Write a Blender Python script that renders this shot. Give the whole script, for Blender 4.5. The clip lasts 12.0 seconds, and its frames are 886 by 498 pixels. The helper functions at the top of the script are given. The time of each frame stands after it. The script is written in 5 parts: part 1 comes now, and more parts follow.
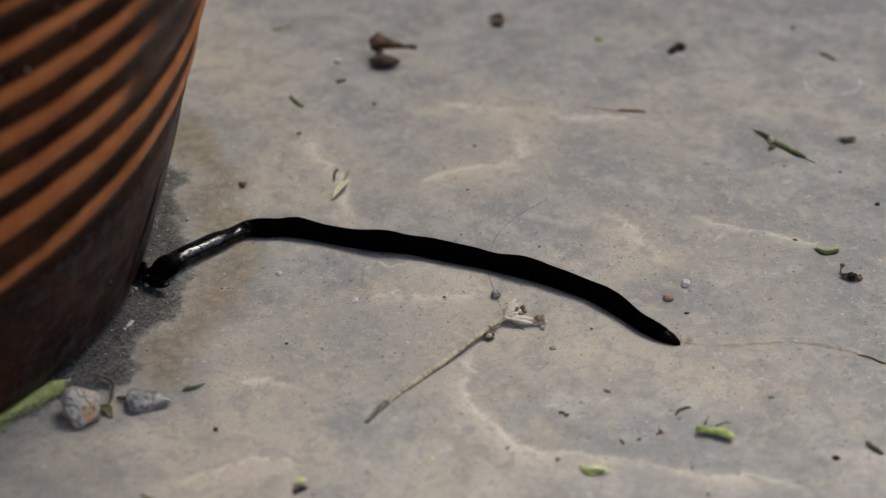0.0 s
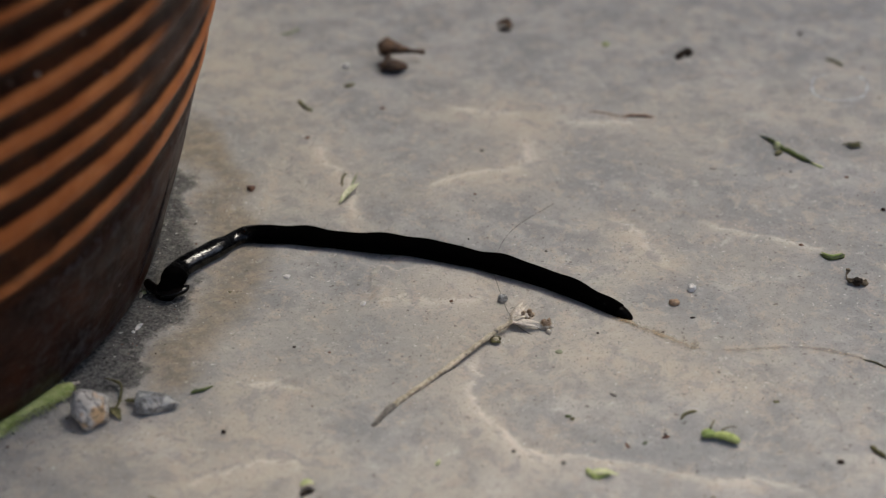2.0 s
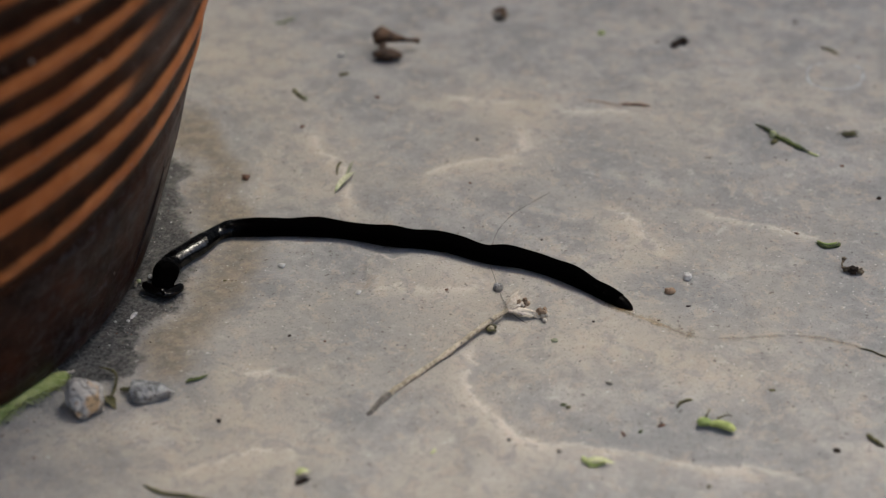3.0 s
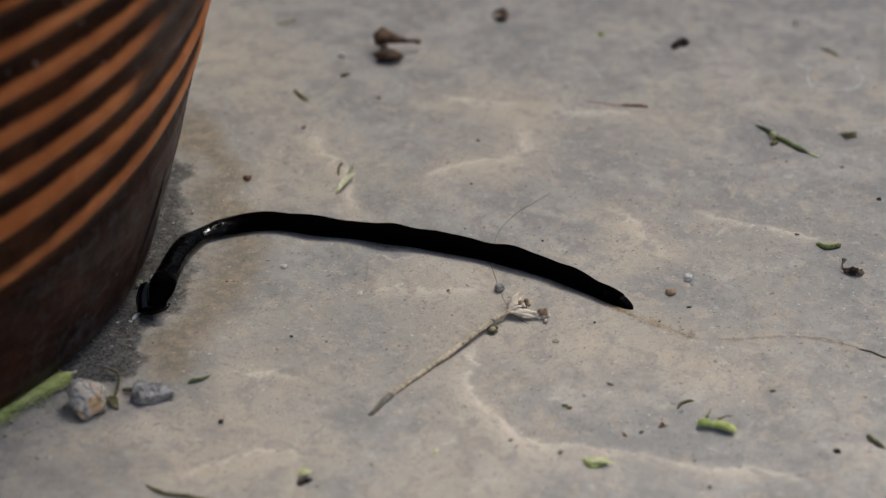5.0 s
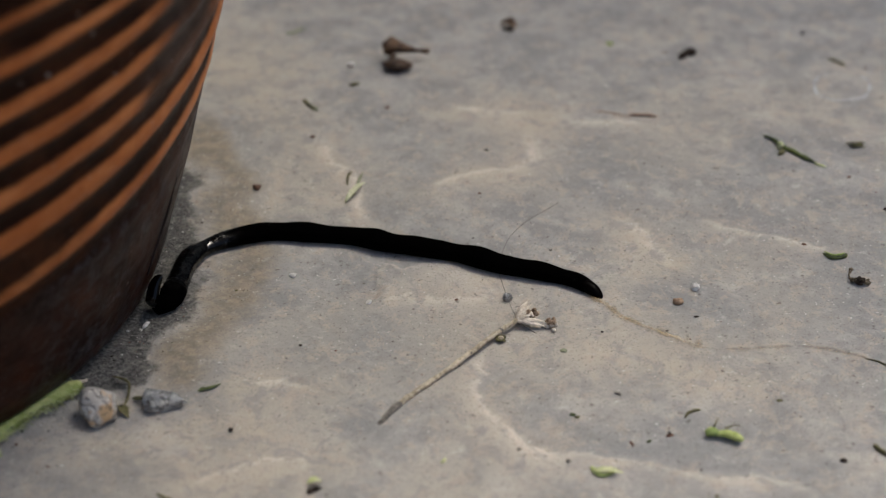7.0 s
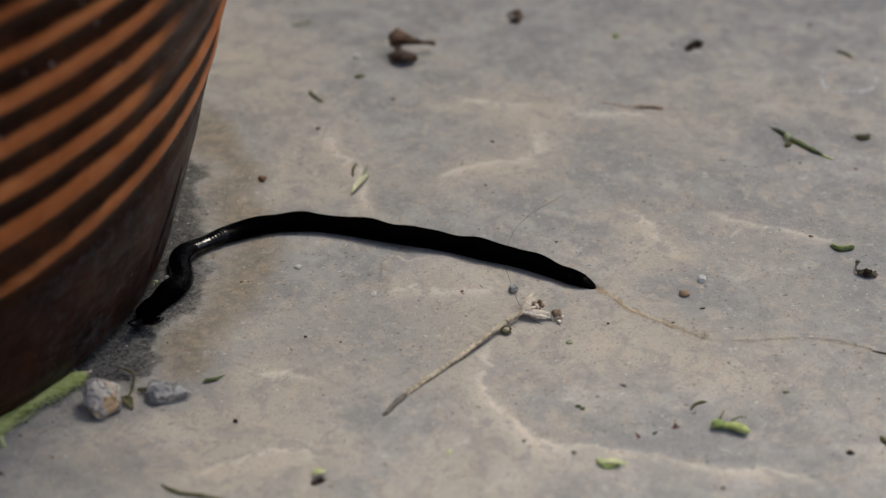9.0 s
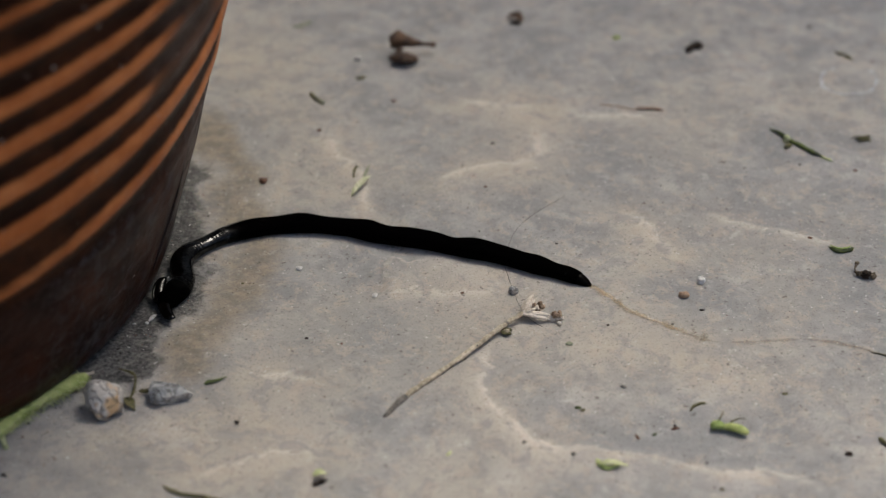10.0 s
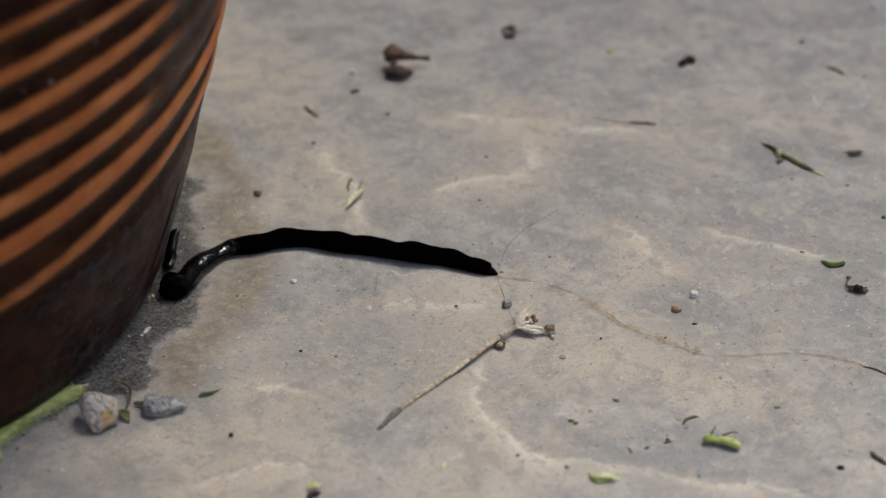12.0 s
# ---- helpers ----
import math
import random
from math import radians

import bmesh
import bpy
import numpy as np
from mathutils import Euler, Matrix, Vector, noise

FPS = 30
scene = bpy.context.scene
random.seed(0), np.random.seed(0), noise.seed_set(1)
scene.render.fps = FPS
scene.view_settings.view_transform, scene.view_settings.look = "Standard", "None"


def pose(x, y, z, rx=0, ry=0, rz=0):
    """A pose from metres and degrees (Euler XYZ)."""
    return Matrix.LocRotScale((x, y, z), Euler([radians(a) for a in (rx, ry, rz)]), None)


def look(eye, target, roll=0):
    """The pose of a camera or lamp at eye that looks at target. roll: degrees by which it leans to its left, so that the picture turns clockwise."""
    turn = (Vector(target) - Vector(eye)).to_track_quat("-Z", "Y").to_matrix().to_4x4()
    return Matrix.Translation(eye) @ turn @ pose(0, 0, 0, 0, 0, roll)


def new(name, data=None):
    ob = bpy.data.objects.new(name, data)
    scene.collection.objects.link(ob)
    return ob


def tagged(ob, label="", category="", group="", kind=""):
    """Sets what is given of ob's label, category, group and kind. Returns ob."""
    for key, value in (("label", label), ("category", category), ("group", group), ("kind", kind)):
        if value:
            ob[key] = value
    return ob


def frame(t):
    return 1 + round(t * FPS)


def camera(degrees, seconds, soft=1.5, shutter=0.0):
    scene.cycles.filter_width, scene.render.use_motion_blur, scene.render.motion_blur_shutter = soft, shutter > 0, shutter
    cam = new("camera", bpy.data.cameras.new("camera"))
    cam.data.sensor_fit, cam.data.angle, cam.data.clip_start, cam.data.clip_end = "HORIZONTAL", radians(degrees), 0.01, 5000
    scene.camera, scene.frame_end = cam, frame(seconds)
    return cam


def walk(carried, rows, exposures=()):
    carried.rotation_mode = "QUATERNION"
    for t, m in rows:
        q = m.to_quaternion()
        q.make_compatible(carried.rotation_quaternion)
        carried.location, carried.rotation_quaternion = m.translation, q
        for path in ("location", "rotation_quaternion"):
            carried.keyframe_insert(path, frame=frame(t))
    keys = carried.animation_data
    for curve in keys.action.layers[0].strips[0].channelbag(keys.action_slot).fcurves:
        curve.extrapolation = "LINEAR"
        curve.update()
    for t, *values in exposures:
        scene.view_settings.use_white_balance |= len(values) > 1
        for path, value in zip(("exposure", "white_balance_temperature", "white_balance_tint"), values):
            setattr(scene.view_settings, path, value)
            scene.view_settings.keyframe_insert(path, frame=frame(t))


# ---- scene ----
cam = camera(26.0, 12.0, soft=1.25)
cam.data.dof.use_dof, cam.data.dof.focus_distance, cam.data.dof.aperture_fstop = True, 0.485, 10.5

# ---- camera path: a hand-held camera about half a metre from the worm ----
PATH = [
    (0, (0.00012, -0.41677, 0.27029), (0.00186, 0.00351, -0.00056), 0.023),
    (0.5, (-0.00066, -0.41724, 0.27100), (0.00077, 0.00308, 0.00021), 0.084),
    (1, (-0.00037, -0.41786, 0.27202), (0.00033, 0.00267, 0.00156), 0.049),
    (1.5, (-0.00042, -0.41841, 0.27160), (-0.00049, 0.00279, 0.00218), -0.030),
    (2, (0.00055, -0.41864, 0.27174), (-0.00003, 0.00211, 0.00162), -0.001),
    (2.5, (0.00005, -0.41785, 0.27036), (0.00025, 0.00242, -0.00051), 0.034),
    (3, (0.00025, -0.41836, 0.27061), (0.00119, 0.00123, -0.00131), 0.087),
    (5, (-0.00054, -0.41916, 0.27182), (0.00085, 0.00024, -0.00040), 0.150),
    (5.5, (-0.00068, -0.41962, 0.27248), (-0.00009, -0.00028, 0.00017), 0.101),
    (6, (-0.00093, -0.42001, 0.27297), (-0.00052, -0.00054, 0.00085), 0.105),
    (6.5, (-0.00072, -0.41988, 0.27266), (-0.00096, -0.00007, 0.00108), 0.066),
    (7, (-0.00097, -0.42068, 0.27401), (-0.00136, -0.00052, 0.00297), 0.088),
    (9, (-0.00049, -0.42026, 0.27227), (-0.00280, -0.00062, 0.00044), -0.002),
    (9.5, (-0.00077, -0.42086, 0.27337), (-0.00311, -0.00152, 0.00106), -0.023),
    (10, (-0.00021, -0.42127, 0.27397), (-0.00293, -0.00188, 0.00176), -0.042),
    (10.5, (-0.00032, -0.42170, 0.27365), (-0.00287, -0.00181, 0.00220), 0.020),
    (11, (-0.00005, -0.42204, 0.27499), (-0.00281, -0.00219, 0.00348), 0.032),
    (11.5, (-0.00099, -0.42239, 0.27534), (-0.00219, -0.00209, 0.00452), 0.167),
    (12, (-0.00095, -0.42257, 0.27574), (-0.00133, -0.00172, 0.00578), 0.302),
]
EXPOSURE, WHITE = 0.63, (6500, 7.3)
walk(cam, [(t, look(eye, target, roll)) for t, eye, target, roll in PATH],
     exposures=[(0.0, EXPOSURE, *WHITE), (10.2, EXPOSURE, *WHITE), (11.0, EXPOSURE + 0.04, *WHITE), (12.0, EXPOSURE + 0.12, *WHITE)])

# ---- light: bright overcast sky, broad soft sun from behind and to the right ----
SUN_AZIMUTH, SUN_HEIGHT = 35.0, 60.0
world = bpy.data.worlds.new("overcast_sky")
scene.world = world
world.use_nodes = True
wn = world.node_tree.nodes
sky = wn.new("ShaderNodeTexSky")
sky.sky_type, sky.sun_disc = "NISHITA", False
sky.sun_elevation, sky.sun_rotation = radians(SUN_HEIGHT), radians(SUN_AZIMUTH)
sky.air_density, sky.dust_density = 1.0, 5.5
sky.ozone_density = 1.0
world.node_tree.links.new(sky.outputs["Color"], wn["Background"].inputs["Color"])
wn["Background"].inputs["Strength"].default_value = 0.15
sun = new("sun", bpy.data.lights.new("sun", "SUN"))
sun.data.energy, sun.data.angle, sun.data.color = 1.35, radians(26), (1.0, 0.965, 0.87)
a, h = radians(SUN_AZIMUTH), radians(SUN_HEIGHT)
sun.matrix_world = look((math.sin(a) * math.cos(h) * 3, math.cos(a) * math.cos(h) * 3, math.sin(h) * 3), (0, 0, 0))


# ---- material helpers ----
class Mat:
    """A node material with a few shortcuts."""

    def __init__(self, name, roughness=0.6, specular=0.5):
        self.m = bpy.data.materials.new(name)
        self.m.use_nodes = True
        self.t = self.m.node_tree
        self.b = self.t.nodes["Principled BSDF"]
        self.b.inputs["Roughness"].default_value = roughness
        self.b.inputs["Specular IOR Level"].default_value = specular
        self.co = self.t.nodes.new("ShaderNodeTexCoord").outputs["Object"]

    def put(self, socket, value):
        if isinstance(value, bpy.types.NodeSocket):
            self.t.links.new(value, socket)
        else:
            socket.default_value = value

    def noise(self, scale, detail=4.0, rough=0.55, distort=0.0, co=None, out="Fac"):
        n = self.t.nodes.new("ShaderNodeTexNoise")
        self.put(n.inputs["Vector"], self.co if co is None else co)
        n.inputs["Scale"].default_value, n.inputs["Detail"].default_value = scale, detail
        n.inputs["Roughness"].default_value, n.inputs["Distortion"].default_value = rough, distort
        return n.outputs[out]

    def math(self, op, x, y=0.0, z=0.0):
        n = self.t.nodes.new("ShaderNodeMath")
        n.operation = op
        for s, v in zip(n.inputs, (x, y, z)):
            self.put(s, v)
        return n.outputs[0]

    def ramp(self, x, lo, hi, a=0.0, b=1.0):
        n = self.t.nodes.new("ShaderNodeMapRange")
        n.interpolation_type = "SMOOTHSTEP"
        for s, v in zip(n.inputs, (x, lo, hi, a, b)):
            self.put(s, v)
        return n.outputs[0]

    def mix(self, fac, a, b):
        n = self.t.nodes.new("ShaderNodeMix")
        n.data_type = "RGBA"
        self.put(n.inputs[0], fac)
        self.put(n.inputs[6], a if isinstance(a, bpy.types.NodeSocket) else (*a, 1))
        self.put(n.inputs[7], b if isinstance(b, bpy.types.NodeSocket) else (*b, 1))
        return n.outputs[2]

    def scaled(self, x, y, z):
        n = self.t.nodes.new("ShaderNodeVectorMath")
        n.operation = "MULTIPLY"
        self.t.links.new(self.co, n.inputs[0])
        n.inputs[1].default_value = (x, y, z)
        return n.outputs[0]

    def attr(self, name):
        n = self.t.nodes.new("ShaderNodeAttribute")
        n.attribute_name = name
        return n.outputs["Fac"]

    def axes(self):
        n = self.t.nodes.new("ShaderNodeSeparateXYZ")
        self.t.links.new(self.co, n.inputs[0])
        return n.outputs

    def bump(self, height, distance, strength=1.0, after=None):
        n = self.t.nodes.new("ShaderNodeBump")
        n.inputs["Strength"].default_value, n.inputs["Distance"].default_value = strength, distance
        self.put(n.inputs["Height"], height)
        if after is not None:
            self.put(n.inputs["Normal"], after)
        self.t.links.new(n.outputs[0], self.b.inputs["Normal"])
        return n.outputs[0]

    def color(self, value):
        self.put(self.b.inputs["Base Color"], value if isinstance(value, bpy.types.NodeSocket) else (*value, 1))
        return self


def plain(name, dark, light, scale=900, roughness=0.7, specular=0.4, bump=0.0003, stretch=(1, 1, 1)):
    """Two tones mixed by a two-scale grain, with a fine relief."""
    m = Mat(name, roughness, specular)
    co = m.scaled(*stretch)
    n = m.noise(scale, 5, 0.65, co=co)
    big = m.noise(scale * 0.2, 2, 0.5)
    f = m.ramp(m.math("ADD", m.math("MULTIPLY", n, 0.6), m.math("MULTIPLY", big, 0.4)), 0.36, 0.64)
    m.color(m.mix(f, dark, light))
    m.bump(n, bump)
    return m.m


# ---- materials ----
def stone_material():
    """Grey sandstone flag with ochre bedding stains, pale worn ledges and dark grains."""
    m = Mat("grey_sandstone", 0.8, 0.16)
    big = m.noise(17, 6, 0.55)
    mid = m.noise(60, 6, 0.62)
    fine = m.noise(330, 5, 0.7)
    grain = m.noise(1700, 3, 0.7)
    ledge = m.attr("ledge")
    ochre = m.attr("ochre")
    grey = m.mix(m.ramp(mid, 0.40, 0.60), (0.236, 0.232, 0.229), (0.338, 0.326, 0.312))
    grey = m.mix(m.ramp(m.noise(26, 5, 0.6, co=m.scaled(1, 0.8, 1)), 0.52, 0.72, 0.0, 0.6), grey, (0.226, 0.225, 0.226))
    stain = m.ramp(m.math("ADD", m.math("ADD", m.math("MULTIPLY", big, 0.55), m.math("MULTIPLY", mid, 0.45)),
                          m.math("MULTIPLY", ochre, 0.17)), 0.47, 0.66, 0.0, 0.78)
    stain = m.math("MULTIPLY", stain, m.math("SUBTRACT", 1.0, m.math("MULTIPLY", m.attr("sunk"), 0.8)))
    col = m.mix(stain, grey, (0.394, 0.359, 0.306))
    col = m.mix(m.math("MULTIPLY", m.attr("sunk"), 0.78), col, m.mix(m.ramp(fine, 0.3, 0.7), (0.285, 0.280, 0.272), (0.235, 0.234, 0.234)))
    streak = m.math("MULTIPLY", m.attr("streak"), m.ramp(m.math("ADD", m.math("MULTIPLY", mid, 0.6), m.math("MULTIPLY", fine, 0.4)), 0.34, 0.60, 0.15, 1.0))
    col = m.mix(m.math("MULTIPLY", streak, 0.8), col, (0.455, 0.394, 0.312))
    # bare blue-grey patches
    col = m.mix(m.math("MULTIPLY", m.attr("slate"), m.ramp(m.math("ADD", m.math("MULTIPLY", big, 0.5), m.math("MULTIPLY", mid, 0.5)), 0.38, 0.56, 0.2, 0.85)), col, (0.222, 0.222, 0.224))
    # pale rubbed strokes
    col = m.mix(m.ramp(m.noise(38, 6, 0.62, co=m.scaled(1.0, 1.1, 1)), 0.54, 0.68, 0.0, 0.5), col, (0.46, 0.43, 0.39))
    broken = m.ramp(m.math("ADD", m.math("MULTIPLY", mid, 0.5), m.math("MULTIPLY", fine, 0.5)), 0.36, 0.60)
    col = m.mix(m.math("MULTIPLY", m.math("MULTIPLY", ledge, m.math("MAXIMUM", broken, 0.65)), 0.95), col, (0.58, 0.525, 0.455))
    col = m.mix(m.ramp(m.noise(95, 5, 0.65), 0.52, 0.70, 0.0, 0.30), col, (0.325, 0.286, 0.255))
    col = m.mix(m.ramp(m.noise(120, 5, 0.65), 0.55, 0.72, 0.0, 0.35), col, (0.245, 0.247, 0.250))
    # mottling and white scuffs of a worn face
    col = m.mix(m.ramp(m.noise(150, 7, 0.72, 0.6), 0.50, 0.60, 0.0, 0.55), col, (0.228, 0.224, 0.220))
    col = m.mix(m.ramp(m.noise(150, 7, 0.74, 0.3, co=m.scaled(1.2, 1, 1)), 0.50, 0.62, 0.0, 0.52), col, (0.43, 0.36, 0.295))
    col = m.mix(m.ramp(m.noise(170, 7, 0.72, 0.4), 0.59, 0.69, 0.0, 0.45), col, (0.52, 0.49, 0.455))
    # brown tide mark outside the damp foot, deepened to paint in the pot's shade
    tide_shade = m.ramp(m.math("ADD", m.attr("tide_shade"), m.math("MULTIPLY", m.math("SUBTRACT", m.noise(60, 6, 0.7), 0.5), 1.5)), 0.20, 1.15, 0, 0.82)
    col = m.mix(tide_shade, col, m.mix(m.ramp(m.noise(300, 5, 0.7), 0.4, 0.62), (0.165, 0.138, 0.105), (0.275, 0.222, 0.155)))
    # dark damp cement round the pot's foot, coarse sandy grain, shade of the pot included
    damp_shade = m.attr("damp_shade")
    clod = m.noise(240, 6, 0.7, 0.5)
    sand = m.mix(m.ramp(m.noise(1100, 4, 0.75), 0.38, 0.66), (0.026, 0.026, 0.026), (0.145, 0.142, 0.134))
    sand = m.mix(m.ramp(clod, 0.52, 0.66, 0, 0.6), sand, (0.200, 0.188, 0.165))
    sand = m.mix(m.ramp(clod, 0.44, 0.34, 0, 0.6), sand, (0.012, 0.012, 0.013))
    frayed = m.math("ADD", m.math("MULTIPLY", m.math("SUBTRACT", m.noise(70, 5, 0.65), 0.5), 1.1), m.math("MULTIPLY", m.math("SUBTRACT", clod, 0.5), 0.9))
    wet = m.ramp(m.math("ADD", damp_shade, frayed), 0.34, 0.68, 0, 0.92)
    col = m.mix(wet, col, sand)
    # pits and grains
    col = m.mix(m.ramp(fine, 0.53, 0.72, 0.0, 0.42), col, (0.19, 0.175, 0.16))
    col = m.mix(m.ramp(fine, 0.46, 0.30, 0.0, 0.36), col, (0.46, 0.43, 0.39))
    col = m.mix(m.ramp(grain, 0.54, 0.70, 0.0, 0.65), col, (0.13, 0.12, 0.11))
    col = m.mix(m.ramp(m.noise(620, 2, 0.5), 0.67, 0.74, 0.0, 0.65), col, (0.085, 0.07, 0.06))
    col = m.mix(m.ramp(m.noise(900, 2, 0.5), 0.68, 0.76, 0.0, 0.65), col, (0.62, 0.59, 0.55))
    m.color(col)
    n = m.bump(m.math("MULTIPLY", m.noise(420, 5, 0.7), wet), 0.0016, 0.8)
    n = m.bump(mid, 0.0009, 0.7, n)
    n = m.bump(fine, 0.00032, 0.8, n)
    m.bump(grain, 0.00010, 0.6, n)
    return m.m


POT = (-0.1817, -0.0032)
RIB, RIB_Z, RIB_A, STARTS = 0.0105, 0.0477, -0.77, 9 / (2 * math.pi)


def rib_phase(z, a):
    """Which rib, counted from the lowest, lies at height z and bearing a: nine starts that climb round the pot, wider apart near the foot."""
    up = z - RIB_Z
    return up / RIB - 0.507 + 0.725 * math.exp(-max(up, -0.004) / 0.02) - STARTS * (a - RIB_A)


def glaze_material():
    """Brown glaze, thin and orange on the ribs, pooled nearly black in the grooves and on the foot."""
    m = Mat("brown_glaze", 0.3, 0.065)
    x, y, z = m.axes()
    turn = m.math("ARCTAN2", y, x)
    wob = m.math("MULTIPLY", m.math("SUBTRACT", m.noise(16, 3, 0.5), 0.5), 0.004)
    zz = m.math("SUBTRACT", m.math("ADD", z, wob), RIB_Z)
    spread = m.math("MULTIPLY", m.math("EXPONENT", m.math("DIVIDE", m.math("MAXIMUM", zz, -0.004), -0.02)), 0.725)
    phase = m.math("SUBTRACT", m.math("ADD", m.math("DIVIDE", zz, RIB), m.math("SUBTRACT", spread, 0.507)),
                   m.math("MULTIPLY", m.math("SUBTRACT", turn, RIB_A), STARTS))
    wave = m.math("COSINE", m.math("MULTIPLY", phase, 2 * math.pi))
    # the lowest rib is narrow, the second broad, the upper ones half drowned in glaze
    wide = m.math("ADD", m.ramp(m.math("ABSOLUTE", m.math("SUBTRACT", phase, 1.0)), 0.0, 0.7, 0.30, 0.0), m.math("MULTIPLY", m.ramp(phase, 0.5, 0.25, 0.0, -0.75), m.ramp(turn, -0.40, -0.65, 0.3, 1.0)))
    wide = m.math("ADD", wide, m.ramp(phase, 3.8, 6.2, 0.0, -0.75))
    grain = m.noise(160, 5, 0.65, co=m.scaled(1, 1, 2.2))
    patch = m.math("MULTIPLY", m.math("SUBTRACT", m.noise(24, 4, 0.6), 0.5), 0.9)
    ridge = m.ramp(m.math("ADD", m.math("ADD", m.math("ADD", wave, patch), wide), m.math("MULTIPLY", m.math("SUBTRACT", grain, 0.5), 0.8)), -0.35, 0.55)
    foot = m.ramp(phase, -0.62, -0.40)
    # a dull grey reflection on one flank, painted into the glaze colour
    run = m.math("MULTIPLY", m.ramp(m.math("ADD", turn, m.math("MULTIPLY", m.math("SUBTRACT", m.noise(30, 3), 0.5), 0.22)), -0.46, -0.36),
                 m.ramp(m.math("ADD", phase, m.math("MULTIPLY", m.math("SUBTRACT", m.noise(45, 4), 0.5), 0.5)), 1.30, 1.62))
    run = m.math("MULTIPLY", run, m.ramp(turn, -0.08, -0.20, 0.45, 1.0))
    orange = m.mix(m.ramp(m.noise(55, 5, 0.6), 0.35, 0.7), (0.37, 0.115, 0.034), (0.57, 0.215, 0.075))
    orange = m.mix(m.ramp(m.noise(420, 3, 0.7), 0.62, 0.74, 0, 0.5), orange, (0.42, 0.27, 0.17))
    dark = m.mix(m.ramp(m.noise(60, 5, 0.65), 0.4, 0.7), (0.015, 0.0046, 0.0018), (0.048, 0.0165, 0.0065))
    smoke = m.mix(m.ramp(m.noise(40, 6, 0.7), 0.36, 0.68), (0.0100, 0.0038, 0.0028), (0.050, 0.0155, 0.0072))
    smoke = m.mix(m.ramp(m.noise(210, 6, 0.75, 0.8), 0.47, 0.62, 0.0, 0.75), smoke, m.mix(m.ramp(turn, -0.72, -0.50), (0.036, 0.020, 0.015), (0.054, 0.051, 0.056)))
    dark = m.mix(m.math("SUBTRACT", 1.0, foot), dark, smoke)
    reflected_grey = m.mix(m.ramp(m.noise(80, 4), 0.35, 0.65), (0.028, 0.018, 0.013), (0.072, 0.048, 0.037))
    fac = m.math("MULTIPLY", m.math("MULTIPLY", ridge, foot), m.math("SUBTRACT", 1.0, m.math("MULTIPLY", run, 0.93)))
    col = m.mix(m.math("MULTIPLY", run, 0.85), dark, reflected_grey)
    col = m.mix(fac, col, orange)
    # scuffs
    col = m.mix(m.ramp(m.noise(260, 6, 0.8, 1.0), 0.64, 0.80, 0, 0.26), col, (0.22, 0.17, 0.15))
    col = m.mix(m.ramp(m.noise(540, 4, 0.65), 0.64, 0.74, 0, 0.36), col, (0.28, 0.22, 0.20))
    col = m.mix(m.ramp(m.noise(330, 2, 0.5), 0.73, 0.80, 0, 0.7), col, (0.42, 0.37, 0.34))
    m.color(col)
    m.put(m.b.inputs["Roughness"], m.ramp(m.noise(120, 5, 0.7), 0.3, 0.75, 0.28, 0.55))
    n = m.bump(grain, 0.0005, 0.5)
    m.bump(m.noise(700, 3), 0.00015, 0.5, n)
    return m.m


STONE, GLAZE = stone_material(), glaze_material()


BODY_LENGTH = 0.14


def worm_material():
    """Black skin, velvety on the back, wet and glossy on the neck; its grain runs on from piece to piece."""
    m = Mat("black_skin", 0.6, 0.003)
    n = m.t.nodes.new("ShaderNodeAttribute")
    n.attribute_name = "rest"
    co = n.outputs["Vector"]
    sep = m.t.nodes.new("ShaderNodeSeparateXYZ")
    m.put(sep.inputs[0], co)
    s = m.math("DIVIDE", sep.outputs[0], BODY_LENGTH)
    s = m.math("ADD", s, m.math("MULTIPLY", m.math("SUBTRACT", m.noise(260, 3, co=co), 0.5), 0.05))
    wet = m.math("MULTIPLY", m.ramp(s, 0.655, 0.74), m.ramp(s, 0.93, 0.83))
    spot = m.ramp(m.noise(210, 3, 0.6, co=co), 0.66, 0.74, 0.0, 0.45)
    wet = m.math("MAXIMUM", wet, spot)
    m.color(m.mix(m.noise(1400, 4, 0.6, co=co), (0.0004, 0.00035, 0.0004), (0.0011, 0.0010, 0.0010)))
    film = m.ramp(m.noise(420, 3, 0.6, co=co), 0.35, 0.62, 0.10, 0.0)
    m.put(m.b.inputs["Roughness"], m.math("ADD", m.ramp(wet, 0.0, 1.0, 0.50, 0.09), film))
    gleam = m.ramp(m.noise(620, 4, 0.65, 0.6, co=co), 0.42, 0.62, 0.12, 0.75)
    m.put(m.b.inputs["Specular IOR Level"], m.math("MULTIPLY", m.math("MULTIPLY", wet, wet), gleam))
    wrinkle = m.t.nodes.new("ShaderNodeVectorMath")
    wrinkle.operation = "MULTIPLY"
    m.put(wrinkle.inputs[0], co)
    wrinkle.inputs[1].default_value = (0.45, 1, 1)
    m.bump(m.noise(700, 4, 0.6, co=wrinkle.outputs[0]), 0.00024, 0.7)
    return m.m


def wet_skin_material(name, rough, gloss):
    m = Mat(name, rough, gloss)
    m.color(m.mix(m.noise(900, 4), (0.0005, 0.0004, 0.0004), (0.0022, 0.0015, 0.0013)))
    m.bump(m.noise(700, 3), 0.00012, 0.6)
    return m.m


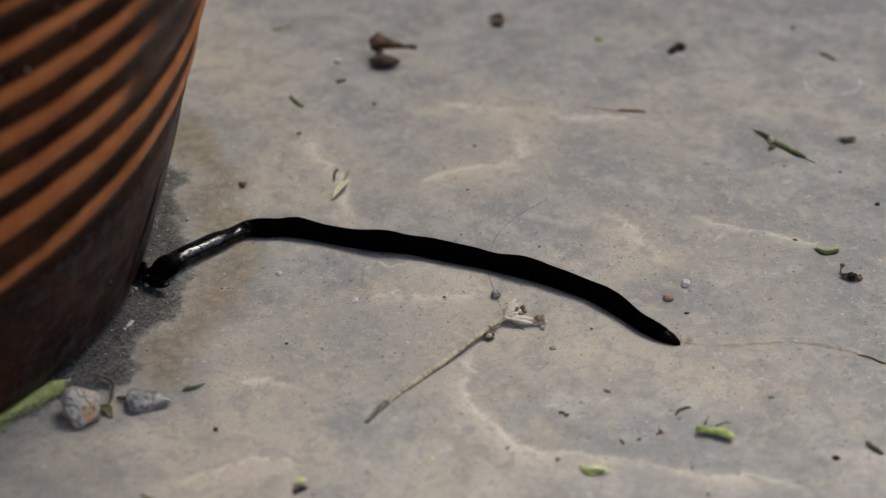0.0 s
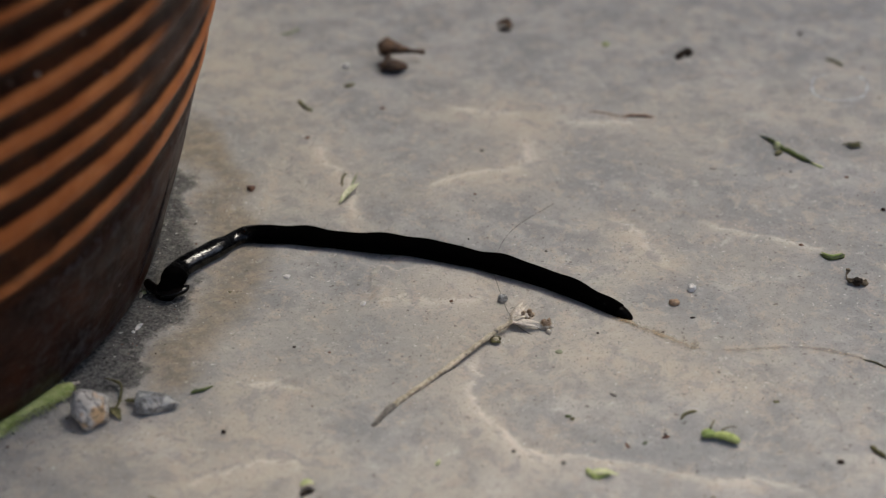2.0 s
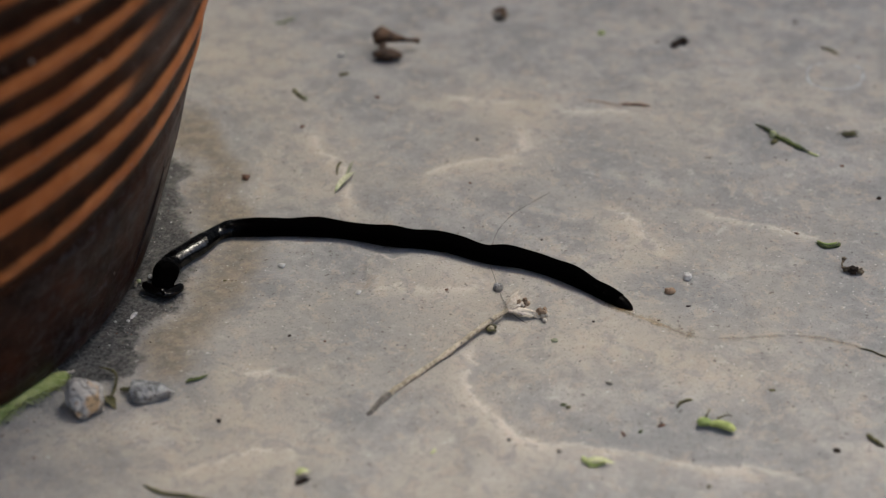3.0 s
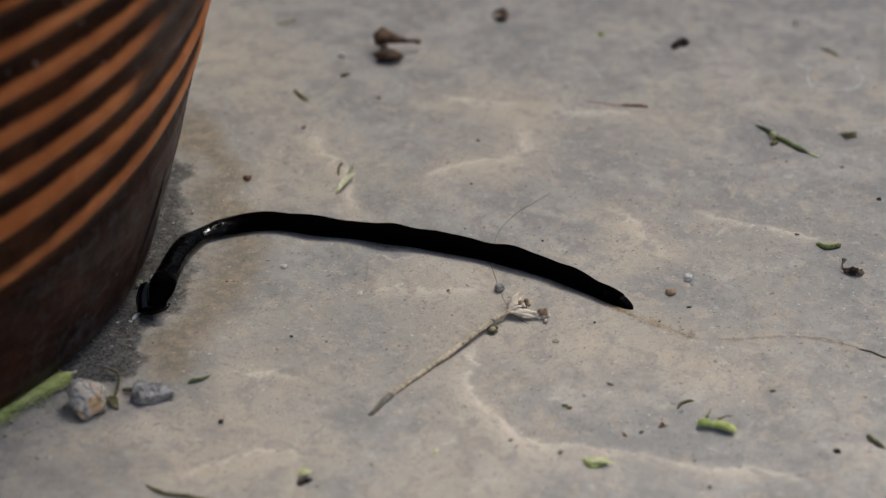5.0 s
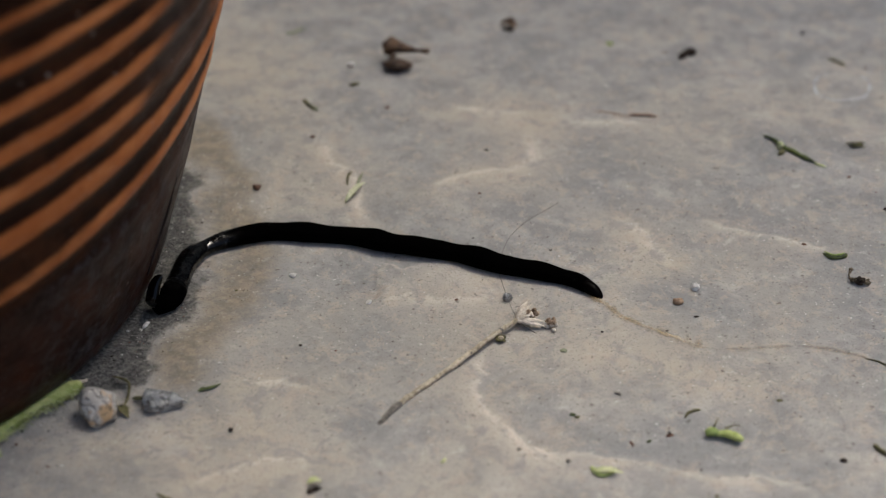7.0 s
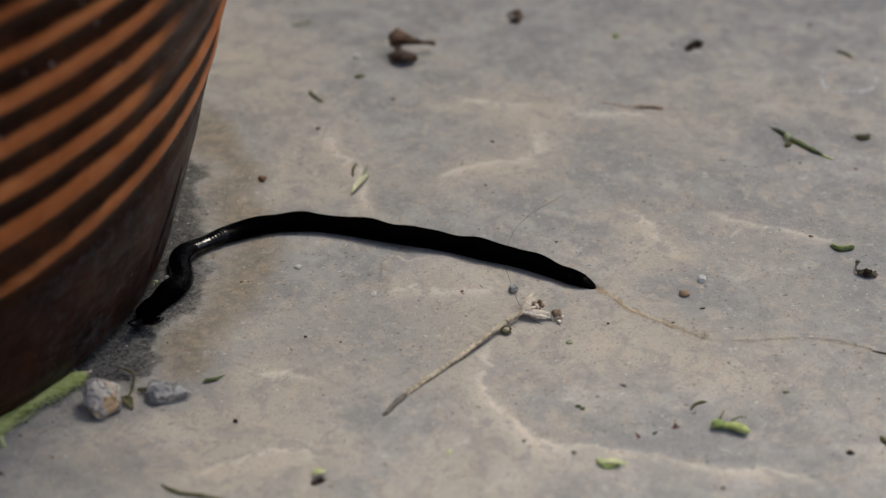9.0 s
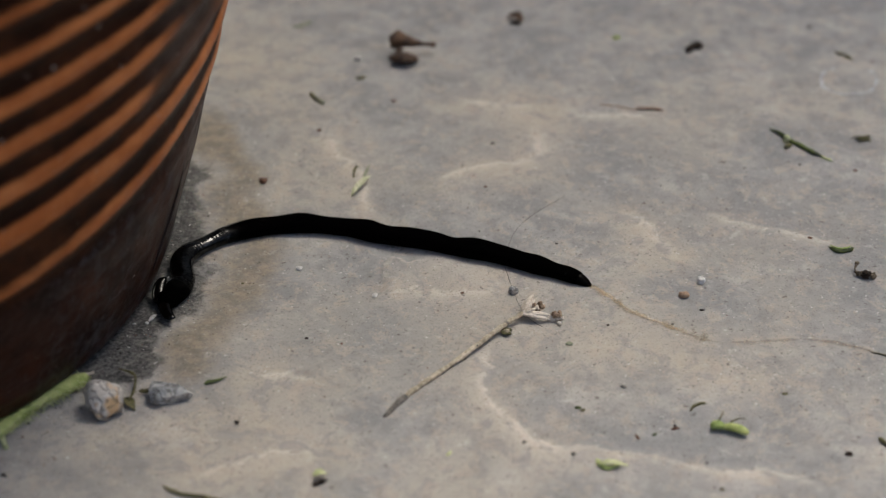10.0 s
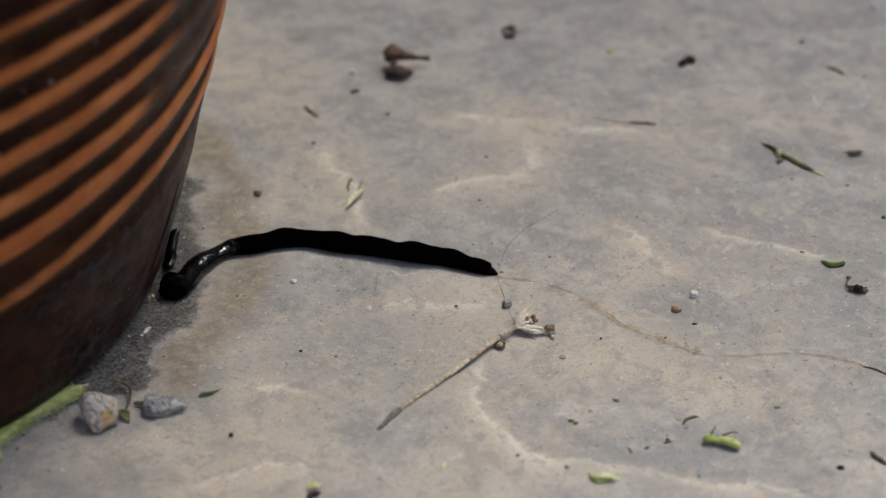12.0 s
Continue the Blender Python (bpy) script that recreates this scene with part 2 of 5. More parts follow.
SKIN, WET_SKIN, DAMP_SKIN = worm_material(), wet_skin_material("black_wet_skin", 0.14, 0.22), wet_skin_material("black_damp_skin", 0.28, 0.02)
STRAW = plain("dry_straw", (0.25, 0.205, 0.145), (0.56, 0.48, 0.36), 900, bump=0.0006)
DARK_LEAF = plain("dark_brown_leaf", (0.014, 0.008, 0.005), (0.075, 0.040, 0.022), 350)
STRAW_DARK = plain("weathered_straw", (0.075, 0.066, 0.056), (0.23, 0.205, 0.175), 900, bump=0.0006)
HUSK = plain("papery_bract", (0.38, 0.32, 0.25), (0.66, 0.59, 0.50), 1200)
FLORET = plain("brown_floret", (0.13, 0.075, 0.045), (0.42, 0.31, 0.21), 1800)
GREEN = plain("fresh_green", (0.18, 0.25, 0.06), (0.40, 0.46, 0.16), 500)
PALE_POD = plain("yellowish_green", (0.24, 0.30, 0.07), (0.50, 0.54, 0.20), 420)
PALE_GREEN = plain("pale_green", (0.36, 0.40, 0.17), (0.60, 0.61, 0.36), 600)
DARK_GREEN = plain("dark_green", (0.020, 0.030, 0.007), (0.10, 0.125, 0.03), 700)
OLIVE = plain("olive_dry", (0.05, 0.045, 0.018), (0.16, 0.145, 0.06), 700)
BROWN = plain("dry_brown_leaf", (0.030, 0.015, 0.008), (0.165, 0.088, 0.042), 350)
DARK = plain("dark_debris", (0.010, 0.007, 0.005), (0.048, 0.033, 0.024), 900, 0.7, 0.12)
RUST = plain("rust_brown", (0.07, 0.03, 0.018), (0.20, 0.10, 0.06), 900)
NEEDLE = plain("tan_needle", (0.15, 0.085, 0.055), (0.34, 0.22, 0.15), 900)
TAN = plain("tan_pebble", (0.20, 0.12, 0.07), (0.42, 0.29, 0.19), 900)
CHIP = plain("white_chip", (0.42, 0.405, 0.38), (0.70, 0.68, 0.65), 700)
DRIP = plain("dark_drip", (0.006, 0.003, 0.004), (0.016, 0.009, 0.011), 300, 0.3, 0.2)
LITTER = plain("grey_brown_litter", (0.06, 0.045, 0.03), (0.20, 0.16, 0.11), 900, 0.8, 0.2)
PALE_HUSK = plain("pale_split_husk", (0.34, 0.36, 0.20), (0.62, 0.60, 0.43), 700)
FADED = plain("faded_green", (0.17, 0.185, 0.11), (0.30, 0.31, 0.21), 700)
HAIR = plain("dark_hair", (0.06, 0.055, 0.05), (0.12, 0.11, 0.10), 900)


def pebble_material(name, dark, light, stain):
    m = Mat(name, 0.8, 0.3)
    n = m.noise(260, 6, 0.7, 0.6)
    col = m.mix(m.ramp(n, 0.35, 0.65), dark, light)
    col = m.mix(m.ramp(m.noise(150, 3, 0.5), 0.50, 0.62, 0, 0.8), col, stain)
    col = m.mix(m.ramp(m.noise(600, 4, 0.7), 0.62, 0.75, 0, 0.5), col, (0.10, 0.095, 0.09))
    crack = m.math("ABSOLUTE", m.math("SUBTRACT", m.noise(190, 4, 0.6, 1.0), 0.5))
    col = m.mix(m.ramp(crack, 0.035, 0.0, 0, 0.7), col, (0.09, 0.08, 0.07))
    m.color(col)
    n = m.bump(m.ramp(crack, 0.0, 0.05), 0.0006, 0.7)
    m.bump(m.noise(420, 6, 0.75), 0.0011, 0.8, n)
    return m.m


PEBBLE_PALE = pebble_material("pale_quartz", (0.50, 0.46, 0.415), (0.78, 0.75, 0.70), (0.68, 0.42, 0.18))
PEBBLE_GREY = pebble_material("grey_limestone", (0.22, 0.225, 0.23), (0.52, 0.52, 0.51), (0.5, 0.47, 0.43))


def film_material(name, tone, cover, scale, rough=0.5, bare=0.70):
    """A thin, broken deposit: patches of tone with gaps."""
    m = Mat(name, rough, 0.4)
    m.color(tone)
    e = m.attr("edge")
    f = m.ramp(m.math("ADD", m.noise(scale, 4, 0.65), m.math("MULTIPLY", e, 0.5)), bare, bare + 0.3, 0.0, cover)
    m.put(m.b.inputs["Alpha"], f)
    return m.m


# ---- mesh helpers ----
def part(name, bm, material, parent=None, label="", smooth=True):
    """Links a bmesh as one mesh object, under a thing or a part if given."""
    me = bpy.data.meshes.new(name)
    bm.to_mesh(me)
    bm.free()
    me.materials.append(material)
    if smooth:
        me.shade_smooth()
    ob = new(name, me)
    ob.parent = parent
    return tagged(ob, label)


def empty(name, x, y, z, label, category, group=""):
    ob = new(name)
    ob.empty_display_size = 0.01
    ob.location = (x, y, z)
    return tagged(ob, label, category, group)


def spline(points, n):
    """n + 1 points evenly along the parameter of a smooth curve through the points."""
    P = np.array(points, float)
    P = np.vstack([2 * P[0] - P[1], P, 2 * P[-1] - P[-2]])
    out = []
    for u in np.linspace(0, len(P) - 3, n + 1):
        i = min(int(u), len(P) - 4)
        f = u - i
        p0, p1, p2, p3 = P[i:i + 4]
        out.append(0.5 * (2 * p1 + (p2 - p0) * f + (2 * p0 - 5 * p1 + 4 * p2 - p3) * f * f + (3 * p1 - p0 - 3 * p2 + p3) * f ** 3))
    return np.array(out)


def tube(bm, path, radius, sides=8, flat=1.0, rough=0.0, seed=0):
    """A closed tube along a path; radius is a number or a function of 0..1; flat squeezes it in height."""
    rnd = random.Random(seed)
    path = [Vector(p) for p in path]
    rings = []
    for i, p in enumerate(path):
        d = (path[min(i + 1, len(path) - 1)] - path[max(i - 1, 0)]).normalized()
        side = d.cross(Vector((0, 0, 1)))
        side = side.normalized() if side.length > 1e-4 else Vector((1, 0, 0))
        up = side.cross(d)
        r = radius(i / (len(path) - 1)) if callable(radius) else radius
        ring = []
        for k in range(sides):
            a = 2 * math.pi * k / sides
            q = r * (1 + rough * rnd.uniform(-1, 1))
            ring.append(bm.verts.new(p + side * math.cos(a) * q + up * math.sin(a) * q * flat))
        rings.append(ring)
    for a, b in zip(rings, rings[1:]):
        for k in range(sides):
            bm.faces.new((a[k], a[(k + 1) % sides], b[(k + 1) % sides], b[k]))
    bm.faces.new(rings[0][::-1])
    bm.faces.new(rings[-1])
    return bm


def lump(bm, centre, size, seed=0, rough=0.25, detail=2, facets=0.0, box=1.0, taper=0.0):
    """An uneven stone or seed: a ball pushed about by noise, with flat sides cut where facets is set,
    squarer where box is under one, drawn out to a point along x by taper."""
    got = bmesh.ops.create_icosphere(bm, subdivisions=detail, radius=1.0)
    off = Vector((seed * 3.17, seed * 1.31, seed * 0.77))
    rnd = random.Random(seed)
    cuts = [(Vector((rnd.gauss(0, 1), rnd.gauss(0, 1), rnd.gauss(0, 1))).normalized(), rnd.uniform(0.62, 0.85)) for _ in range(9)]
    for v in got["verts"]:
        p = Vector([math.copysign(abs(q) ** box, q) for q in v.co])
        p.y, p.z = p.y * (1 - taper * (p.x + 1) / 2), p.z * (1 - 0.7 * taper * (p.x + 1) / 2)
        for n, d in cuts:
            over = p.dot(n) - d
            if over > 0:
                p -= n * over * facets
        p *= 1 + rough * noise.noise(p * 1.5 + off) + rough * 0.4 * noise.noise(p * 4 + off)
        v.co = Vector((p.x * size[0], p.y * size[1], p.z * size[2])) + Vector(centre)
    return bm


# ---- ground ----
# worn ledges in the stone: drop of the inner side, reach of the pale edge, course of the edge
LEDGES, STROKES = [], []


def ledge(drop, reach, *course):
    LEDGES.append((course, drop, reach))


def stroke(width, strength, *course):
    """A rubbed streak of ochre."""
    STROKES.append((course, width, strength))


ledge(0.0009, 0.0022, (0.0080, -0.0400), (0.0070, -0.0470), (0.0077, -0.0580), (0.0114, -0.0677), (0.0170, -0.0750), (0.0213, -0.0788), (0.0260, -0.0800))
ledge(0.0016, 0.0052, (0.0130, -0.0700), (0.0170, -0.0750), (0.0213, -0.0788), (0.0288, -0.0803), (0.0363, -0.0823), (0.0449, -0.0841), (0.0596, -0.0875), (0.0707, -0.0887), (0.0778, -0.0911), (0.0830, -0.0970))
ledge(0.0009, 0.0010, (-0.0195, -0.0200), (-0.0187, -0.0167), (-0.0190, -0.0077), (-0.0169, -0.0029), (-0.0118, -0.0051), (-0.0046, -0.0011))
ledge(-0.0005, 0.0022, (-0.0210, -0.0210), (-0.0120, -0.0180), (-0.0040, -0.0190), (0.0060, -0.0170), (0.0120, -0.0120))
ledge(0.0007, 0.0036, (0.0450, 0.0220), (0.0510, 0.0160), (0.0550, 0.0080), (0.0580, -0.0040))
ledge(0.0006, 0.0030, (0.0680, 0.0190), (0.0780, 0.0140), (0.0880, 0.0110), (0.0960, 0.0060), (0.1010, 0.0030))
ledge(0.0006, 0.0042, (-0.0070, 0.0350), (0.0010, 0.0420), (0.0100, 0.0460), (0.0220, 0.0510), (0.0230, 0.0720))
ledge(0.0005, 0.0030, (-0.0390, 0.0690), (-0.0340, 0.0530), (-0.0270, 0.0430), (-0.0240, 0.0260), (-0.0200, 0.0150))
ledge(0.0005, 0.0024, (-0.0470, -0.0560), (-0.0420, -0.0530), (-0.0340, -0.0560))
ledge(0.0003, 0.0016, (-0.0570, -0.0910), (-0.0500, -0.0870), (-0.0400, -0.0840), (-0.0290, -0.0820))
ledge(0.0004, 0.0034, (0.0360, 0.0730), (0.0460, 0.0750), (0.0570, 0.0720))
ledge(0.0004, 0.0036, (-0.0010, 0.0830), (0.0110, 0.0810), (0.0240, 0.0800))
stroke(0.0055, 0.9, (0.0460, 0.0210), (0.0510, 0.0160), (0.0540, 0.0060), (0.0580, -0.0040))
stroke(0.0055, 0.8, (0.0730, 0.0160), (0.0820, 0.0110), (0.0920, 0.0080), (0.0990, 0.0040))
stroke(0.0055, 0.7, (-0.0370, 0.0580), (-0.0290, 0.0410), (-0.0250, 0.0290), (-0.0210, 0.0150))
stroke(0.0080, 0.7, (0.0250, 0.0820), (0.0220, 0.0630), (0.0180, 0.0470), (0.0090, 0.0430))
stroke(0.0055, 0.7, (-0.0080, 0.0320), (0.0020, 0.0420), (0.0130, 0.0460))
stroke(0.0060, 0.8, (-0.0470, -0.0560), (-0.0410, -0.0530), (-0.0350, -0.0560))
stroke(0.0040, 0.7, (-0.0210, -0.0210), (-0.0090, -0.0180), (0.0020, -0.0190), (0.0120, -0.0130))
stroke(0.0110, 0.6, (0.0060, -0.0310), (0.0060, -0.0490), (0.0070, -0.0640), (0.0130, -0.0740), (0.0220, -0.0810))
stroke(0.0100, 0.5, (0.1080, 0.0820), (0.1170, 0.0660), (0.1270, 0.0610))
stroke(0.0075, 0.6, (-0.0040, 0.0790), (0.0110, 0.0810), (0.0260, 0.0770))
stroke(0.0120, 0.6, (-0.0700, 0.1170), (-0.0600, 0.0940), (-0.0490, 0.0710))
stroke(0.0070, 0.6, (0.0550, -0.0490), (0.0640, -0.0540), (0.0730, -0.0520))
stroke(0.0090, 0.5, (0.0350, -0.0450), (0.0460, -0.0400), (0.0570, -0.0410), (0.0690, -0.0400))
stroke(0.0080, 0.6, (-0.0570, -0.0930), (-0.0440, -0.0900), (-0.0290, -0.0840))
stroke(0.0150, 0.6, (-0.0931, -0.0905), (-0.0816, -0.0847), (-0.0687, -0.0788), (-0.0539, -0.0747))
stroke(0.0060, 0.6, (-0.0788, -0.0787), (-0.0655, -0.0737), (-0.0477, -0.0727))
OCHRES = [((-0.0300, -0.0490), 0.030), ((-0.0640, -0.0310), 0.022), ((-0.0660, 0.1010), 0.03), ((-0.0290, 0.0440), 0.02), ((0.0180, 0.0500), 0.022),
          ((-0.0010, -0.0330), 0.024), ((0.0450, -0.0420), 0.022), ((0.0520, 0.0090), 0.018), ((0.0860, 0.0060), 0.022), ((0.0660, 0.0770), 0.03),
          ((0.0040, -0.0910), 0.022), ((-0.0380, -0.0900), 0.03), ((0.0290, -0.0490), 0.02), ((0.0220, 0.0700), 0.02)]

SLATES = [((0.1042, -0.0055), 0.030), ((0.0841, 0.0165), 0.018), ((-0.0180, -0.0398), 0.022), ((0.0454, 0.0434), 0.022), ((0.0673, -0.0233), 0.016)]


def hashed(i, j):
    v = np.sin(i * 127.1 + j * 311.7) * 43758.5453
    return v - np.floor(v)


def soft_noise(x, y):
    i, j = np.floor(x), np.floor(y)
    u, v = x - i, y - j
    u, v = u * u * (3 - 2 * u), v * v * (3 - 2 * v)
    return (hashed(i, j) * (1 - u) + hashed(i + 1, j) * u) * (1 - v) + (hashed(i, j + 1) * (1 - u) + hashed(i + 1, j + 1) * u) * v - 0.5


def ledge_fields(x, y):
    """Height and paleness that the worn ledges give the stone at each place."""
    z, pale, sunk = np.zeros_like(x), np.zeros_like(x), np.zeros_like(x)
    wx = x + 0.0028 * soft_noise(x * 120, y * 120) + 0.0016 * soft_noise(x * 420, y * 420) + 0.0010 * soft_noise(x * 1000, y * 1000)
    wy = y + 0.0028 * soft_noise(x * 120 + 50, y * 120) + 0.0016 * soft_noise(x * 420 + 9, y * 420) + 0.0010 * soft_noise(x * 1000 + 5, y * 1000)
    for course, drop, reach in LEDGES:
        c = spline(course, 4 * len(course))
        best, sign, along = np.full_like(x, 9.0), np.ones_like(x), np.zeros_like(x)
        for k, (a, b) in enumerate(zip(c, c[1:])):
            dx, dy = b - a
            t = np.clip(((wx - a[0]) * dx + (wy - a[1]) * dy) / (dx * dx + dy * dy), 0, 1)
            ex, ey = wx - a[0] - t * dx, wy - a[1] - t * dy
            d = np.hypot(ex, ey)
            near = d < best
            best = np.where(near, d, best)
            sign = np.where(near, np.sign(dx * ey - dy * ex), sign)
            along = np.where(near, (k + t) / (len(c) - 1), along)
        ends = np.clip(np.minimum(along, 1 - along) * 6, 0, 1)
        signed = best * sign
        step = np.clip(signed / 0.0010, -1, 1)
        z -= drop * 0.5 * (1 + step) * np.exp(-np.maximum(signed, 0) / 0.022) * np.exp(-np.maximum(-signed, 0) / 0.004) * ends
        pale += np.where(signed > 0, np.exp(-(best / (0.26 * reach)) ** 2), 0.70 * np.exp(-(best / (0.5 * reach)) ** 2) + 0.35 * np.exp(-(best / (1.7 * reach)) ** 2)) * ends
        sunk += np.clip(step, 0, 1) * np.exp(-np.maximum(signed, 0) / 0.020) * ends * min(1, max(drop, 0) / 0.0012)
    return z, np.clip(pale, 0, 1), np.clip(sunk, 0, 1)


def streaks(x, y):
    """How much ochre the rubbed streaks leave at each place."""
    wx, wy = x + 0.006 * soft_noise(x * 90, y * 90), y + 0.006 * soft_noise(x * 90 + 31, y * 90)
    total = np.zeros_like(x)
    for course, width, strength in STROKES:
        c = spline(course, 3 * len(course))
        best = np.full_like(x, 9.0)
        for a, b in zip(c, c[1:]):
            d = b - a
            u = np.clip(((wx - a[0]) * d[0] + (wy - a[1]) * d[1]) / (d @ d), 0, 1)
            best = np.minimum(best, np.hypot(wx - a[0] - u * d[0], wy - a[1] - u * d[1]))
        total += strength * np.exp(-(best / width) ** 2)
    return np.clip(total, 0, 1)


def ground_z(x, y):
    x, y = np.asarray(x, float), np.asarray(y, float)
    z = 0.0011 * soft_noise(x * 22, y * 30) + 0.0007 * soft_noise(x * 70 + 7, y * 90) + 0.0003 * soft_noise(x * 260, y * 300 + 3)
    far = np.clip((np.hypot(x, y) - 0.5) / 0.5, 0, 1)
    return (z + ledge_fields(x, y)[0]) * (1 - far)


# heights on a fine lattice, to set things down on
LX, LY = np.arange(-0.30, 0.30, 0.0016), np.arange(-0.26, 0.34, 0.0016)
LATTICE = ground_z(*np.meshgrid(LX, LY))


def heights(x, y):
    u = np.clip((np.asarray(x) - LX[0]) / 0.0016, 0, len(LX) - 1.001)
    v = np.clip((np.asarray(y) - LY[0]) / 0.0016, 0, len(LY) - 1.001)
    i, j = u.astype(int), v.astype(int)
    f, g = u - i, v - j
    return (LATTICE[j, i] * (1 - f) + LATTICE[j, i + 1] * f) * (1 - g) + (LATTICE[j + 1, i] * (1 - f) + LATTICE[j + 1, i + 1] * f) * g


def gz(x, y):
    return float(heights(np.array([x]), np.array([y]))[0])


def build_ground():
    def axis(lo, hi, step):
        mid = list(np.arange(lo, hi + step / 2, step))
        out, s = [], step
        while s < 120:
            s *= 1.45
            out.append(s)
        grow = np.cumsum(out)
        return np.array(sorted([lo - g for g in grow] + mid + [hi + g for g in grow]))

    xs, ys = axis(-0.16, 0.18, 0.0009), axis(-0.13, 0.18, 0.0009)
    X, Y = np.meshgrid(xs, ys)
    x, y = X.ravel(), Y.ravel()
    z = ground_z(x, y)
    n, m = len(xs), len(ys)
    i = (np.arange(m - 1)[:, None] * n + np.arange(n - 1)[None, :]).ravel()
    faces = np.stack([i, i + 1, i + n + 1, i + n], 1)
    me = bpy.data.meshes.new("ground")
    me.from_pydata(np.stack([x, y, z], 1).tolist(), [], faces.tolist())
    ochre = np.zeros_like(x)
    for (cx, cy), r in OCHRES:
        ochre = np.maximum(ochre, np.exp(-((x - cx) ** 2 + (y - cy) ** 2) / r ** 2))
    slate = np.zeros_like(x)
    for (cx, cy), r in SLATES:
        slate = np.maximum(slate, np.exp(-((x - cx) ** 2 + (y - cy) ** 2) / r ** 2))
    # stain masks by distance from the pot, which also carry its shade
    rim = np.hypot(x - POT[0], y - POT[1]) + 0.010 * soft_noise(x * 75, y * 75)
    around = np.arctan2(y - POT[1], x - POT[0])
    damp_shade = np.clip(1 - (rim - 0.109) / 0.0155, 0, 1) * np.clip((around + 0.60) / 0.16, 0, 1)
    _, pale, sunk = ledge_fields(x, y)
    tide_shade = np.exp(-((rim - 0.127) / 0.010) ** 2) * np.clip(1 + (around + 0.40) / 0.15, 0.08, 1)
    for name, values in (("slate", slate), ("streak", streaks(x, y)), ("tide_shade", tide_shade), ("ledge", pale), ("sunk", sunk), ("ochre", ochre), ("damp_shade", damp_shade)):
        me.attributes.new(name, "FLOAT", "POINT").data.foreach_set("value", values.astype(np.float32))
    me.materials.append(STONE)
    me.shade_smooth()
    tagged(new("ground", me), "grey and ochre weathered sandstone paving with worn ledges", "paving", kind="structure")


build_ground()


# ---- plain unseen walls, added to close the place and shape the light ----
def build_walls():
    m = plain("shaded_plaster", (0.17, 0.16, 0.145), (0.27, 0.255, 0.23), 6, 0.9, 0.2, 0.002)
    # the tallest is set to half block the hazy sun and dim the far stone
    for name, turn, away, along, wide, tall in (("unseen_wall_north", -12, 0.98, 0, 5.0, 1.8), ("unseen_wall_east", -102, 2.3, 0.56, 3.08, 1.1), ("unseen_wall_south", -192, 2.1, 0, 5.0, 0.9), ("unseen_wall_west", -282, 2.3, -0.56, 3.08, 0.9)):
        bm = bmesh.new()
        bmesh.ops.create_cube(bm, size=1.0)
        for v in bm.verts:
            v.co = Vector((v.co.x * wide, (v.co.y + 0.5) * 0.2, (v.co.z + 0.5) * tall - 0.02))
        ob = tagged(part(name, bm, m, smooth=False), "plain unseen plaster wall added to shape the light", "wall", kind="structure")
        a = radians(turn)
        ob.matrix_basis = pose(-math.sin(a) * away + math.cos(a) * along, math.cos(a) * away + math.sin(a) * along, 0, 0, 0, turn)


build_walls()

# ---- pot ----
# the unseen upper wall is made tall to shade the stone beside it
PROFILE_Z = [0.0, 0.0012, 0.003, 0.0083, 0.0171, 0.0257, 0.0359, 0.0459, 0.0556, 0.0651, 0.12, 0.40]
PROFILE_R = [0.1030, 0.1052, 0.1068, 0.1090, 0.1114, 0.1140, 0.1170, 0.1194, 0.1221, 0.1246, 0.1382, 0.2012]


def build_pot():
    pot = empty("plant_pot", POT[0], POT[1], 0.0, "ribbed brown glazed ceramic plant pot with nearly black foot", "plant pot")
    turns, rows = 300, 420
    bm = bmesh.new()
    A = np.linspace(-math.pi, math.pi, turns, endpoint=False)
    Z = np.concatenate([np.linspace(-0.001, 0.004, 8), np.linspace(0.005, 0.40, rows)])
    grid = []
    for z in Z:
        r = np.interp(z, PROFILE_Z, PROFILE_R)
        phase = rib_phase(z, A)
        on = np.clip((phase + 0.75) / 0.35, 0, 1)
        rr = r + on * (0.0008 * np.cos(2 * math.pi * phase) - 0.0004) + 0.0003 * np.sin(3 * A + 20 * z) * min(z / 0.02, 1)
        grid.append([bm.verts.new((q * math.cos(a), q * math.sin(a), z)) for q, a in zip(rr, A)])
    for lo, hi in zip(grid, grid[1:]):
        for k in range(turns):
            bm.faces.new((lo[k], lo[(k + 1) % turns], hi[(k + 1) % turns], hi[k]))
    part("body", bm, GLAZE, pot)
    # a thin run of dark glaze down the flank
    bm = bmesh.new()
    tube(bm, spline([(np.interp(z, PROFILE_Z, PROFILE_R) * math.cos(a), np.interp(z, PROFILE_Z, PROFILE_R) * math.sin(a), z) for a, z in ((-0.155, 0.037), (-0.17, 0.028), (-0.195, 0.019), (-0.22, 0.012))], 16),
         lambda u: 0.0006 * (0.4 + 0.6 * math.sin(math.pi * u)), 8, 1.0, 0.1, 2)
    part("glaze_drip", bm, DRIP, pot, "thin dark run of glaze")
    # rolled rim and inner wall
    bm = bmesh.new()
    section = [(0.2010, 0.398), (0.208, 0.402), (0.210, 0.411), (0.207, 0.419), (0.198, 0.421), (0.191, 0.416), (0.188, 0.400), (0.112, 0.06), (0.10, 0.012)]
    rings = [[bm.verts.new((r * math.cos(a), r * math.sin(a), z)) for a in A[::3]] for r, z in section]
    for lo, hi in zip(rings, rings[1:]):
        for k in range(len(lo)):
            bm.faces.new((lo[k], lo[(k + 1) % len(lo)], hi[(k + 1) % len(lo)], hi[k]))
    bm.faces.new(rings[-1])
    part("rim", bm, GLAZE, pot)


build_pot()

